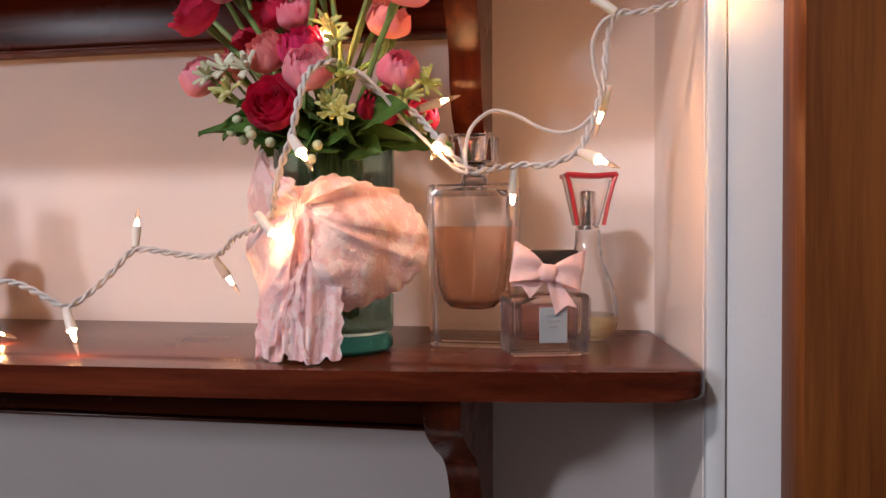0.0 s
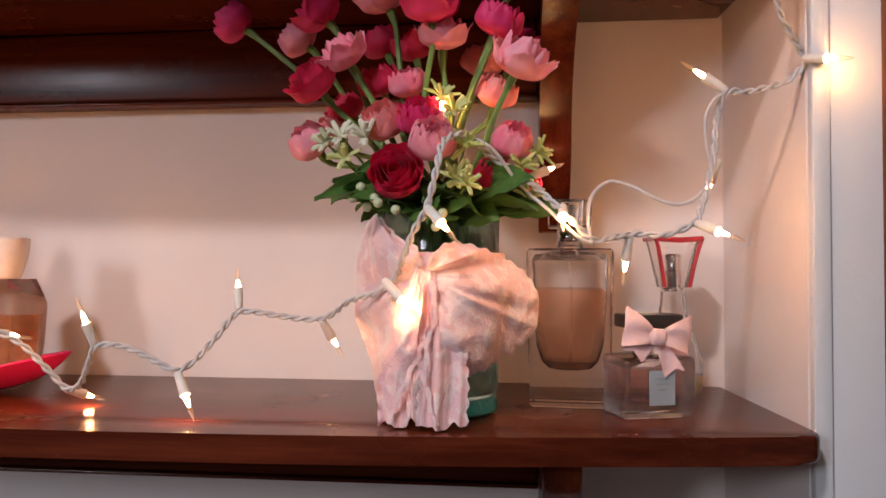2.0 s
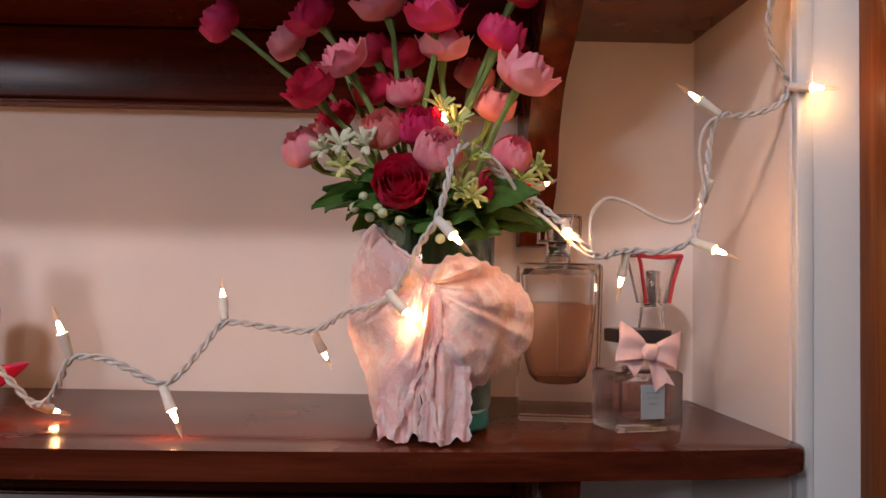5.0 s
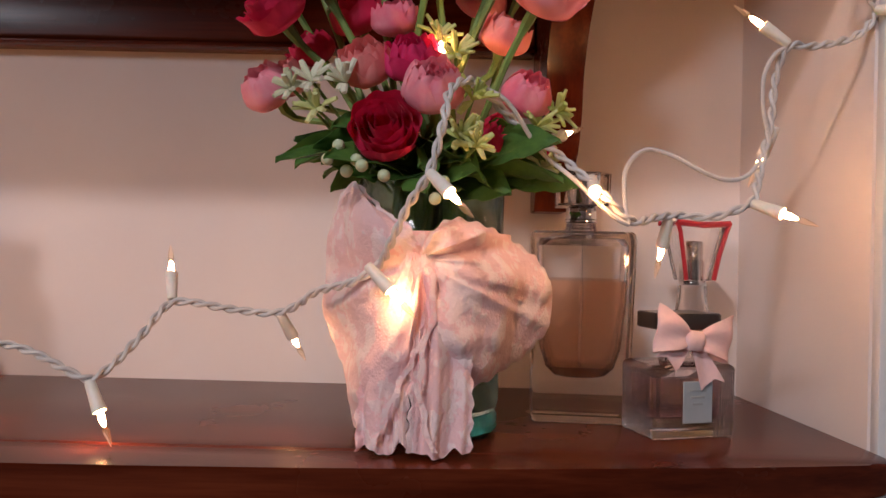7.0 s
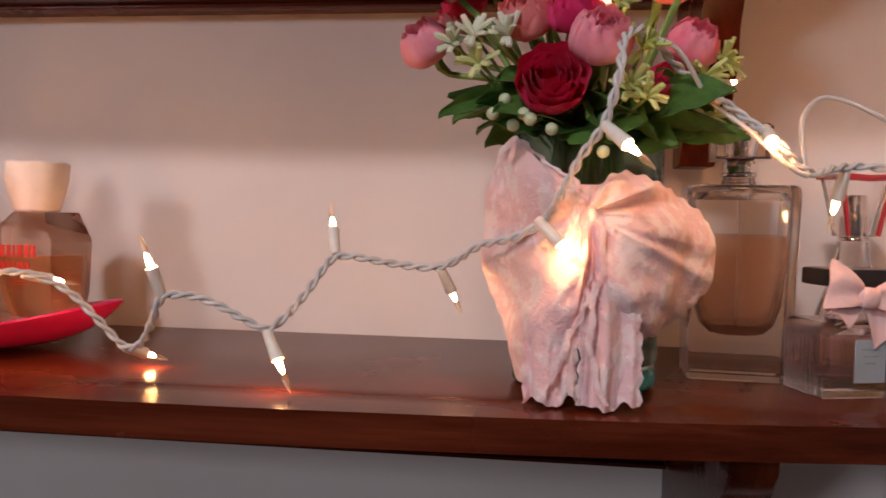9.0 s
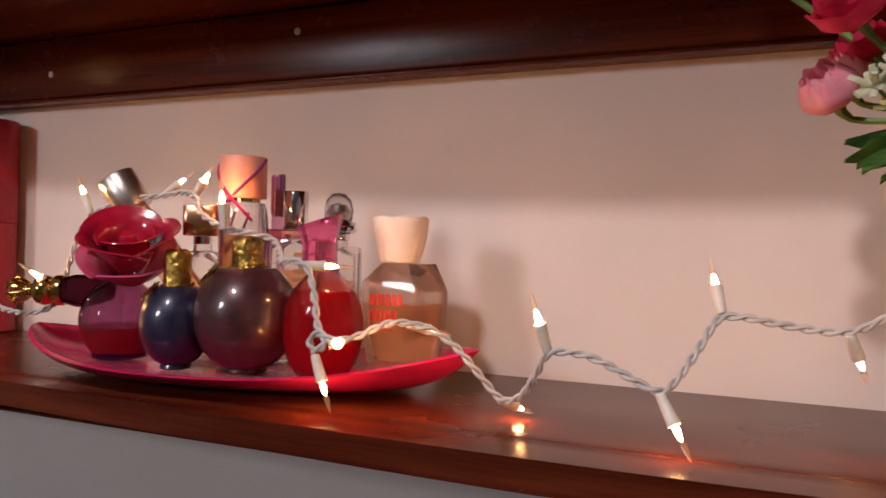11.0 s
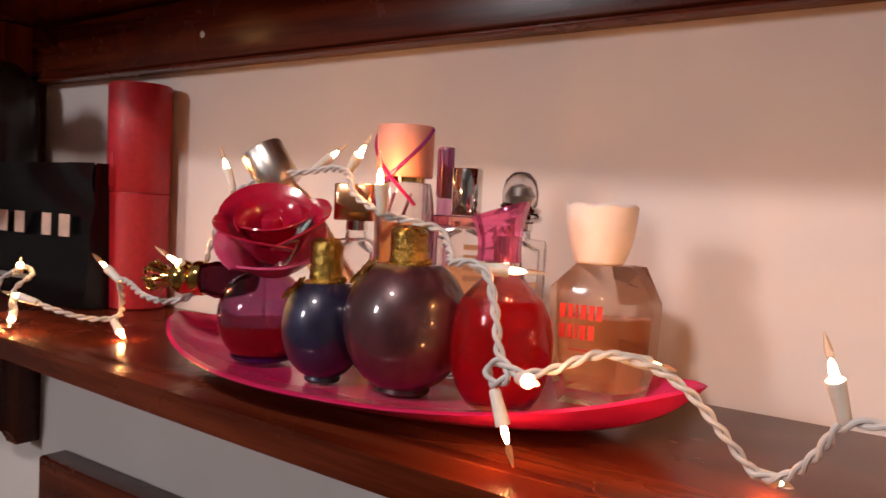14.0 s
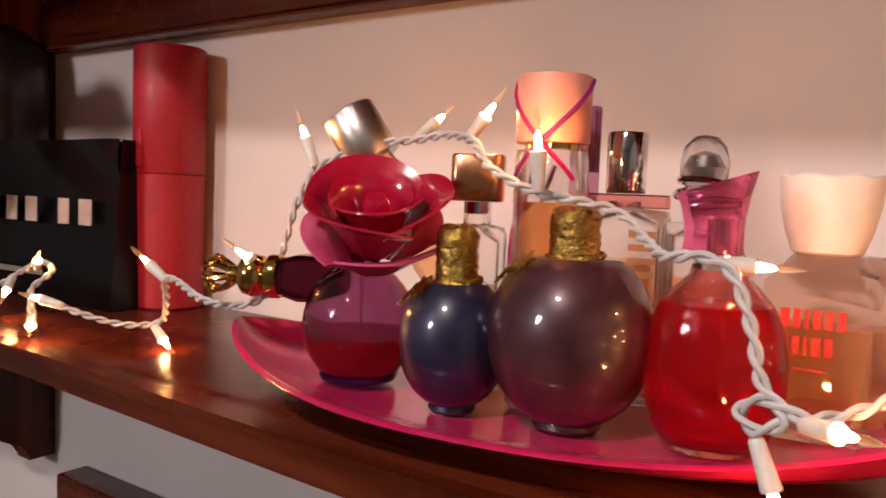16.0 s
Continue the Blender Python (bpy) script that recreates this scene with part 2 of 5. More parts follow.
def sweep(pts, radius, n=7, bm=None, flat=1.0):
    """A tube along the points; radius may be a function of 0..1."""
    bm = bm or bmesh.new()
    rings = []
    fr = frames_along([Vector(q) for q in pts])
    for i, (q, s, u) in enumerate(fr):
        r = radius(i / (len(fr) - 1)) if callable(radius) else radius
        rings.append([bm.verts.new(q + s * (r * math.cos(2 * math.pi * k / n)) + u * (r * flat * math.sin(2 * math.pi * k / n))) for k in range(n)])
    for r0, r1 in zip(rings, rings[1:]):
        for k in range(n):
            bm.faces.new((r0[k], r0[(k + 1) % n], r1[(k + 1) % n], r1[k]))
    bm.faces.new(rings[0][::-1])
    bm.faces.new(rings[-1])
    return bm


def sheet(fn, nu, nv, bm=None, thick=0.0):
    """A grid surface fn(u, v) for u, v in 0..1; with a thickness it becomes a closed slab."""
    bm = bm or bmesh.new()
    g = [[bm.verts.new(fn(i / nu, j / nv)) for j in range(nv + 1)] for i in range(nu + 1)]
    faces = [bm.faces.new((g[i][j], g[i + 1][j], g[i + 1][j + 1], g[i][j + 1])) for i in range(nu) for j in range(nv)]
    if thick:
        bmesh.ops.recalc_face_normals(bm, faces=faces)
        bmesh.ops.solidify(bm, geom=faces, thickness=thick)
    return bm


def prism(outline, z0, z1, plane="xy", bevel=0.0):
    """An outline in one plane, pushed along the third axis from z0 to z1."""
    bm = bmesh.new()
    def at(a, b, c):
        return (a, b, c) if plane == "xy" else (c, a, b) if plane == "yz" else (a, c, b)
    lo = [bm.verts.new(at(a, b, z0)) for a, b in outline]
    hi = [bm.verts.new(at(a, b, z1)) for a, b in outline]
    n = len(lo)
    rim = []
    rim.append(bm.faces.new(lo[::-1]))
    rim.append(bm.faces.new(hi))
    for i in range(n):
        bm.faces.new((lo[i], lo[(i + 1) % n], hi[(i + 1) % n], hi[i]))
    if bevel:
        es = {e for f in rim for e in f.edges}
        bmesh.ops.bevel(bm, geom=list(es), offset=bevel, segments=3, affect="EDGES", profile=0.5)
    return bm


def aim(a, b):
    """Pose at plan point a whose z axis points at b."""
    a, b = Vector(a) * S, Vector(b) * S
    return Matrix.Translation(a) @ (b - a).to_track_quat("Z", "Y").to_matrix().to_4x4()

# ---- the room and its shelves ----
YW = 0.885   # face of the back wall
structure("wall_back", box(-2.2, 1.2, YW, YW + 0.1, -1.15, 1.2), WALL, "cream painted plaster wall behind the shelves", "wall")
structure("wall_side", prism([(0.184, YW), (0.197, 0.738), (0.36, 0.738), (0.36, YW)], -1.15, 1.2), WALL, "cream painted return wall beside the shelf end", "wall")
# unseen floor, ceiling and far walls, added to close the room and bounce light
structure("floor", box(-2.2, 1.2, -1.9, YW, -1.25, -1.15), FLOORM, "unseen brown wooden floor that closes the room", "floor")
structure("ceiling", box(-2.2, 1.2, -1.9, YW, 1.2, 1.3), ROOM, "unseen dark grey ceiling that closes the room", "ceiling")
structure("wall_front", box(-2.2, 1.2, -2.0, -1.9, -1.15, 1.2), ROOM, "unseen dark grey wall added across the room", "wall")
structure("wall_left", box(-2.3, -2.2, -1.9, YW, -1.15, 1.2), ROOM, "unseen dark grey wall added at the end of the room", "wall")
structure("wall_right", box(1.2, 1.3, -1.9, YW, -1.15, 1.2), ROOM, "unseen dark grey wall added at the end of the room", "wall")
structure("trim", box(0.1975, 0.2085, 0.729, 0.737, -1.15, 1.2, 0.0015), WHITE, "white painted wooden batten at the wall's corner", "trim")
structure("trim_panel", box(0.2087, 0.262, 0.7325, 0.737, -1.15, 1.2, 0.0012), WHITE, "white painted flat panel beside the door frame", "panel")
structure("door_frame", prism([(0.2395, 0.732), (0.2415, 0.712), (0.245, 0.708), (0.36, 0.70), (0.36, 0.732)], -1.15, 1.2, "xy"), POSTW, "brown stained wooden door frame with a lit edge", "door frame")
# unseen wall, added to close the room past the door frame
structure("wall_corner", box(0.36, 1.2, 0.70, 0.80, -1.15, 1.2), ROOM, "unseen dark grey wall added beside the door frame", "wall")


def shelf_outline(front, back, x0, x1, r):
    pts = [(x0, back), (x0, front)]
    bow = spline([(x0, front, 0), (-0.9, front - 0.005, 0), (-0.72, front - 0.012, 0), (-0.5, front - 0.023, 0), (-0.25, front - 0.030, 0), (-0.05, front - 0.023, 0), (0.1, front - 0.008, 0), (x1 - r, front + 0.004, 0)], 0.05)
    pts += [(q.x, q.y) for q in bow[1:-1]]
    fr = front + 0.004
    for i in range(7):
        t = -math.pi / 2 + math.pi / 2 * i / 6
        pts.append((x1 - r + r * math.cos(t), fr + r + r * math.sin(t)))
    return pts + [(x1 - 0.013, back)]


def bracket_profile(top, drop, front, sign):
    """An S-shaped bracket seen from its side: (y, z) points."""
    c = [(front, 0.0), (front + 0.006, 0.13), (front + 0.035, 0.24), (front + 0.075, 0.36), (front + 0.098, 0.52), (front + 0.104, 0.68), (front + 0.118, 0.82), (front + 0.142, 0.90), (front + 0.150, 0.94), (front + 0.152, 1.0)]
    pts = spline([(y, z, 0) for y, z in c], 0.02)
    return [(p.x, top + sign * drop * p.y) for p in pts] + [(YW - 0.001, top + sign * drop), (YW - 0.001, top)]


def shelf(name, z_top, thick, label):
    ob = thing(name, (0, 0, z_top - thick), label, "shelf")
    bm = prism(shelf_outline(0.694, YW - 0.001, -1.75, 0.1945, 0.018), 0, thick, "xy", 0.0035)
    part("board", bm, MAHOG, ob, "", 30)
    bm = box(-1.75, 0.0335, 0.866, YW - 0.0005, -0.062, -0.0005, 0.003, 3)
    box(-1.75, 0.0335, 0.863, YW - 0.0005, -0.0655, -0.0625, 0.0012, 2, bm)
    part("apron", bm, MAHOG, ob, "dark polished rail under the board")
    for x, w in ((0.034, 0.023), (-1.152, 0.027)):
        part("bracket", prism(bracket_profile(-0.0005, 0.175, 0.705, -1), x, x + w, "yz", 0.002), MAHOGV, ob, "scroll-shaped wooden bracket")
    return ob


main_shelf = shelf("wall_shelf", 0.0, 0.0165, "polished mahogany wall shelf with a rounded front corner")
upper_shelf = shelf("wall_shelf", 0.3165, 0.0165, "dark mahogany upper shelf with scroll brackets beneath")
for x, z in ((-0.815, 0.263), (-0.519, 0.279)):
    bm = lathe([(0.0, 0.0), (0.003, 0.0), (0.0032, 0.0008), (0.0022, 0.0014), (0.0, 0.0014)], 14)
    put(part("screw", bm, WHITE, upper_shelf, "pale filled screw head"), (x, 0.8662, z - 0.30), (90, 0, 0))
low = box(-1.066, 0.16, 0.852, YW - 0.0005, -0.30, -0.19, 0.003, 3)
structure("trim_rail", low, MAHOG, "dark mahogany rail on the wall below the shelf", "rail")

# ---- vase, scarf and the bottles at the shelf's end ----
VASEG = glassy("green_tinted_glass", (0.62, 0.76, 0.68), 0.0, 1.45, 0.2)
VASEB = glassy("green_glass_base", (0.03, 0.17, 0.13), 0.0, 1.45, 0.1)
LACE = lace_mat("pink_lace")
LACEEDGE = lace_mat("corded_lace_edge", True)
BLACK = plastic("black_plastic", (0.012, 0.012, 0.013), 0.3, 0.3)
PINKBOW = plastic("pink_grosgrain", (0.86, 0.58, 0.56), 0.75, vary=0.05, sub=0.15, grain=200.0, relief=0.3)
ROSELIQ = glassy("rose_perfume", (0.98, 0.72, 0.56), 0.0, 1.33, 0.35)
PALELIQ = glassy("pale_yellow_perfume", (0.93, 0.85, 0.55), 0.0, 1.34, 0.2)
BLUSHLIQ = glassy("blush_perfume", (0.98, 0.76, 0.76), 0.0, 1.34, 0.3)
REDGLASS = glassy("red_tinted_acrylic", (0.86, 0.12, 0.16), 0.05)
SILVERP = plastic("silver_label", (0.40, 0.45, 0.48), 0.45, metal=0.2, vary=0.06)

vase = thing("vase", (-0.0330, 0.750, 0.0), "straight green-tinted glass vase standing on the shelf", "vase")
part("body", lathe([(0.0, 0.0125), (0.0345, 0.0125), (0.0358, 0.016), (0.0362, 0.06), (0.0368, 0.131), (0.0362, 0.1325), (0.0352, 0.131), (0.0345, 0.06), (0.034, 0.017), (0.032, 0.0145), (0.0, 0.0145)], 40), VASEG, vase)
vase.scale = (1.07, 1.07, 1.0)
part("base", lathe([(0.0, 0.0004), (0.033, 0.0004), (0.0355, 0.003), (0.0355, 0.009), (0.034, 0.012), (0.0, 0.012)], 40), VASEB, vase, "thick green glass base")


def rounded(z, a, b, r, seg=5):
    """One level of a block with rounded upright edges."""
    pts = []
    for k, (sx, sy) in enumerate(((1, 1), (-1, 1), (-1, -1), (1, -1))):
        for i in range(seg + 1):
            t = math.pi / 2 * (k + i / seg)
            pts.append((sx * (a - r) + r * math.cos(t), sy * (b - r) + r * math.sin(t), z))
    return pts


def skin(levels, bm=None):
    """Closed skin through levels of equal point count."""
    bm = bm or bmesh.new()
    rings = [[bm.verts.new(q) for q in lv] for lv in levels]
    n = len(rings[0])
    for r0, r1 in zip(rings, rings[1:]):
        for i in range(n):
            bm.faces.new((r0[i], r0[(i + 1) % n], r1[(i + 1) % n], r1[i]))
    bm.faces.new(rings[0][::-1])
    bm.faces.new(rings[-1])
    return bm


def slab(sections):
    """Block through (z, a, b, p); a large p gives tight corners, p 2 a round."""
    def corner(a, b, p):
        return min(a, b) * (0.16 if p >= 7 else 0.32 if p >= 5 else 0.62 if p >= 3 else 0.99)
    return skin([rounded(z, a, b, corner(a, b, p)) for z, a, b, p in sections])


def bottle_shell(outer, inner, n=36):
    """A closed glass wall: up the outside, down the inside."""
    return slab(outer + inner[::-1])


# tall rectangular bottle with a clear cylinder cap
tall = thing("perfume_bottle", (0.0545, 0.788, 0.0), "tall clear glass perfume bottle with peach perfume inside", "perfume bottle", rot=(0, 0, -4))
out = [(0.0003, 0.0262, 0.0182, 8), (0.0014, 0.0272, 0.0192, 8), (0.05, 0.0285, 0.0196, 8), (0.104, 0.0298, 0.0200, 8), (0.1075, 0.0292, 0.0194, 8), (0.1090, 0.0275, 0.0178, 8), (0.1094, 0.0100, 0.0100, 2), (0.1135, 0.0085, 0.0085, 2)]
inn = [(0.0250, 0.009, 0.006, 2), (0.0262, 0.0140, 0.0095, 3), (0.0310, 0.0190, 0.0130, 3), (0.0420, 0.0225, 0.0148, 4), (0.0700, 0.0245, 0.0156, 5), (0.1005, 0.0258, 0.0160, 5), (0.1045, 0.0238, 0.0145, 4), (0.1065, 0.0070, 0.0070, 2), (0.1135, 0.0066, 0.0066, 2)]
part("glass_body", bottle_shell(out, inn), GLASS, tall, "", 14)
part("perfume", slab([(z - 0.0002, a + 0.0002, b + 0.0002, p) for z, a, b, p in inn[:5]] + [(0.0805, 0.0250, 0.0159, 5)]), ROSELIQ, tall, "peach-coloured perfume, two thirds full", 14)
part("collar", lathe([(0.0, 0.1137), (0.0092, 0.1137), (0.0097, 0.1147), (0.0097, 0.1158), (0.0090, 0.1164), (0.0090, 0.1225), (0.0082, 0.1235), (0.0, 0.1235)]), CHROME, tall, "chrome collar")
part("spray_head", lathe([(0.0, 0.1237), (0.0062, 0.1237), (0.0062, 0.138), (0.0052, 0.1395), (0.0, 0.1395)]), CHROME, tall, "chrome spray head")
part("cap", slab([(0.1240, 0.0142, 0.0130, 8), (0.1252, 0.0150, 0.0138, 8), (0.1420, 0.0154, 0.0140, 8), (0.1432, 0.0144, 0.0130, 8), (0.1415, 0.0100, 0.0092, 4), (0.1245, 0.0080, 0.0078, 2)]), GLASS, tall, "clear square cap", 14)
part("cap_ring", slab([(0.1236, 0.0146, 0.0134, 8), (0.1239, 0.0150, 0.0138, 8), (0.1246, 0.0150, 0.0138, 8), (0.1249, 0.0146, 0.0134, 8)]), CHROME, tall, "thin silver ring under the cap", 14)
part("perfume_tube", sweep([(0, 0, 0.028), (0.001, 0, 0.06), (0, 0, 0.112)], 0.0009, 6), GLASS, tall)

# low square bottle with a black cap and a pink bow
bowb = thing("perfume_bottle", (0.1035, 0.7565, 0.0), "small square glass perfume bottle with a pink ribbon bow", "perfume bottle", rot=(0, 0, 16))
out = [(0.0003, 0.0238, 0.0158, 8), (0.0012, 0.0248, 0.0167, 8), (0.0365, 0.0252, 0.0170, 8), (0.0378, 0.0243, 0.0161, 8), (0.0388, 0.0228, 0.0146, 8), (0.0393, 0.0105, 0.0095, 2), (0.046, 0.0088, 0.0088, 2)]
inn = [(0.0100, 0.0160, 0.0090, 6), (0.0112, 0.0176, 0.0106, 7), (0.0325, 0.0180, 0.0109, 7), (0.0362, 0.0105, 0.0080, 3), (0.046, 0.0055, 0.0055, 2)]
part("glass_body", bottle_shell(out, inn), glassy("blush_glass", (1.0, 0.955, 0.96), 0.0, 1.47, 0.12), bowb, "", 14)
part("perfume", slab([(0.0098, 0.0162, 0.0092, 6), (0.0110, 0.0178, 0.0108, 7), (0.0312, 0.0182, 0.0111, 7)]), BLUSHLIQ, bowb, "blush-pink perfume", 14)
for sx in (-1, 1):
    for i in range(9):
        part("ridge", sweep([(sx * 0.0249, -0.0125 + 0.0031 * i, 0.002), (sx * 0.0253, -0.0125 + 0.0031 * i, 0.0355)], 0.0011, 6), GLASS, bowb)
for i in range(5):
    part("ridge", sweep([(0.0125 + 0.0025 * i, -0.0168, 0.002), (0.0125 + 0.0025 * i, -0.0171, 0.0135)], 0.0009, 6), GLASS, bowb)
part("label", box(-0.0075, 0.0100, -0.0176, -0.0171, 0.0085, 0.0305, 0.0002, 1), SILVERP, bowb, "silver-grey metal label")
for i, w in enumerate((0.010, 0.008, 0.006)):
    part("label_line", box(0.0012 - w / 2, 0.0012 + w / 2, -0.01785, -0.01765, 0.025 - 0.0035 * i, 0.0262 - 0.0035 * i), plastic("grey_print", (0.30, 0.33, 0.34), 0.5), bowb)
part("neck", lathe([(0.0, 0.0462), (0.0085, 0.0462), (0.0085, 0.0565), (0.0, 0.0565)]), CHROME, bowb, "chrome neck")
part("cap", loft([(0.0567, 0.0185, 0.013, 7), (0.0573, 0.0195, 0.014, 7), (0.0648, 0.0195, 0.014, 7), (0.0656, 0.0188, 0.0133, 7)], 36), BLACK, bowb, "flat black rectangular cap")
bow = part("bow", loft([(-0.0052, 0.0045, 0.003, 3), (-0.0035, 0.0056, 0.0044, 3), (0.0, 0.006, 0.005, 3), (0.0035, 0.0056, 0.0044, 3), (0.0052, 0.0045, 0.003, 3)], 20), PINKBOW, bowb, "pale pink grosgrain ribbon bow")
put(bow, (-0.003, -0.0185, 0.0520), (0, 8, 0))
for sx in (-1, 1):
    def loop_fn(u, v, sx=sx):
        t = u * 2 * math.pi
        r = 0.5 - 0.5 * math.cos(t)
        x = sx * (0.003 + 0.0195 * r)
        half = 0.0042 + 0.0085 * r ** 0.8
        zc = 0.0035 * r
        return (x, -0.0035 * math.sin(t) * (1.1 - 0.3 * r) - 0.001 * math.sin(9 * v + 3 * r), zc + (v - 0.5) * 2 * half + 0.0012 * math.sin(6 * u))
    part("bow_loop", sheet(loop_fn, 26, 8, None, 0.0005), PINKBOW, bow)
    def tail_fn(u, v, sx=sx):
        notch = 0.004 * (1 - abs(2 * v - 1)) * u
        ln = 0.020 if sx > 0 else 0.012
        return (sx * (0.002 + 0.013 * u) + (v - 0.5) * (0.004 + 0.0085 * u), 0.001 - 0.0025 * u - 0.001 * math.sin(4 * u + 5 * v), -0.002 - (ln - notch) * u + (v - 0.5) * sx * 0.006)
    part("bow_tail", sheet(tail_fn, 10, 6, None, 0.0005), PINKBOW, bow)

# pear-shaped bottle with a red-edged flaring cap
pear = thing("perfume_bottle", (0.1315, 0.822, 0.0), "pear-shaped clear perfume bottle with a red flared cap", "perfume bottle", rot=(0, 0, 12))
pear.scale = (0.98, 0.98, 0.955)
prof = [(0.0, 0.0004), (0.012, 0.0004), (0.0175, 0.003), (0.0212, 0.010), (0.0224, 0.018), (0.0215, 0.028), (0.0185, 0.040), (0.0142, 0.052), (0.0108, 0.064), (0.0092, 0.074), (0.009, 0.082)]
inner = [(0.0, 0.004), (0.011, 0.0045), (0.0165, 0.0075), (0.0192, 0.013), (0.0200, 0.019), (0.0192, 0.028), (0.0163, 0.040), (0.012, 0.052), (0.0088, 0.064), (0.0073, 0.074), (0.007, 0.082)]
part("glass_body", lathe(prof + inner[::-1], 36), GLASS, pear)
part("perfume", lathe([(0.0, 0.0038), (0.0112, 0.0043), (0.0167, 0.0073), (0.0194, 0.0129), (0.0202, 0.019), (0.0, 0.0191)], 36), PALELIQ, pear, "last of the pale yellow perfume")
part("collar", lathe([(0.0, 0.0822), (0.0085, 0.0822), (0.0088, 0.0835), (0.0082, 0.0848), (0.0, 0.0848)]), CHROME, pear)
part("spray_head", loft([(0.085, 0.0070, 0.0070, 2), (0.098, 0.0070, 0.0070, 2), (0.0985, 0.0058, 0.0058, 2), (0.110, 0.0058, 0.0058, 2), (0.111, 0.005, 0.005, 2)], 24), CHROME, pear, "chrome spray head")
part("cap", loft([(0.0852, 0.0102, 0.0085, 6), (0.117, 0.0168, 0.0115, 7), (0.1235, 0.0188, 0.012, 7), (0.1235, 0.0165, 0.0098, 7), (0.1165, 0.0142, 0.0092, 7), (0.0862, 0.0072, 0.0065, 5)], 36), GLASS, pear, "clear flared cap")
bm = bmesh.new()
for sx in (-1, 1):
    sweep([(sx * 0.0095, -0.0092, 0.0855), (sx * 0.0125, -0.0102, 0.102), (sx * 0.0158, -0.0122, 0.1165), (sx * 0.0182, -0.0125, 0.1232)], 0.0015, 6, bm)
sweep([(-0.0182, -0.0125, 0.1225), (0.0, -0.0128, 0.1212), (0.0182, -0.0125, 0.1225)], 0.0021, 6, bm)
sweep([(-0.0182, 0.0118, 0.1225), (0.0182, 0.0118, 0.1225)], 0.0016, 6, bm)
part("cap_edge", bm, plastic("red_edge", (0.42, 0.03, 0.045), 0.3, 0.4, sub=0.2), pear, "red edge of the cap")

# lace scarf tied round the vase: two puffed loops and two tails
scarf = thing("lace_scarf", (-0.033, 0.748, 0.0), "pale pink lace scarf tied round the vase", "scarf")
KNOT = Vector((-0.0055, -0.045, 0.090))


def around(x, z, out):
    """A point before the vase at width x and height z, lifted off by out; past the vase's side it hangs free."""
    R = 0.0420
    y = -math.sqrt(max(R * R - x * x, 0.0)) if abs(x) < 0.9 * R else -R * (0.436 * math.exp(-(abs(x) - 0.9 * R) / 0.02))
    return Vector((x * (1 + 0.35 * out / R), y - out * (0.75 + 0.25 * abs(y) / R), z))


def puff(rim, knot, lift, folds, seed, nr=44, na=130):
    """A gathered lobe: fans out from the knot to its rim, with uneven soft folds that radiate from the knot."""
    rnd = random.Random(seed)
    off = Vector((rnd.uniform(0, 50), rnd.uniform(0, 50), rnd.uniform(0, 50)))
    path = spline([(x, z, 0) for x, z in rim], 0.0022)
    def fn(u, v):
        u = 0.10 + 0.90 * u
        f = v * (len(path) - 1)
        q = path[int(f)].lerp(path[min(int(f) + 1, len(path) - 1)], f - int(f))
        x, z = knot[0] + (q.x - knot[0]) * u, knot[1] + (q.y - knot[1]) * u
        sag = v + 0.05 * u * u
        big = noise.noise(Vector((sag * folds * 2.6, u * 0.8, 0)) + off)
        crease = 1 - 2.6 * abs(noise.noise(Vector((sag * folds * 3.4, u * 0.7, 3)) + off))
        small = noise.noise(Vector((sag * folds * 7.5, u * 1.6, 7)) + off)
        bend = noise.noise(Vector((x * 70, z * 70, 11)) + off) + 0.5 * noise.noise(Vector((x * 150, z * 110, 17)) + off)
        fold = 1.2 * big + 0.75 * crease + 0.28 * small + 0.3 * noise.noise(Vector((sag * folds * 4, u * 6, 9)) + off) + 0.55 * bend * u
        out = 0.005 + lift * math.sin(min(1.0, u) * math.pi) ** 0.7 + fold * 0.0066 * (0.35 + 0.65 * math.sin(u * math.pi) ** 0.8) * (0.45 + 0.75 * u)
        edge = max(0.0, u - 0.92) * 12
        return around(x, z + 0.0009 * math.sin(v * 130) * edge, max(0.0015, out))
    return sheet(fn, nr, na)


kx, kz = -0.003, 0.0915
left_rim = [(-0.008, 0.1075), (-0.017, 0.1120), (-0.027, 0.1185), (-0.036, 0.1290), (-0.044, 0.1245), (-0.049, 0.108), (-0.0525, 0.09), (-0.053, 0.066), (-0.0475, 0.046), (-0.040, 0.030), (-0.035, 0.013), (-0.031, 0.006), (-0.022, 0.008), (-0.014, 0.016), (-0.008, 0.03), (-0.003, 0.055)]
right_rim = [(-0.001, 0.102), (0.010, 0.111), (0.024, 0.109), (0.042, 0.102), (0.055, 0.091), (0.0625, 0.075), (0.061, 0.058), (0.054, 0.049), (0.046, 0.041), (0.037, 0.0365), (0.030, 0.033), (0.020, 0.030), (0.010, 0.032), (0.002, 0.045)]
part("loop", puff(left_rim, (kx, kz), 0.010, 1.5, 3), LACE, scarf, "broad draped loop", 80)
part("loop", puff(right_rim, (kx, kz), 0.0115, 2.0, 23), LACE, scarf, "puffed gathered loop", 80)


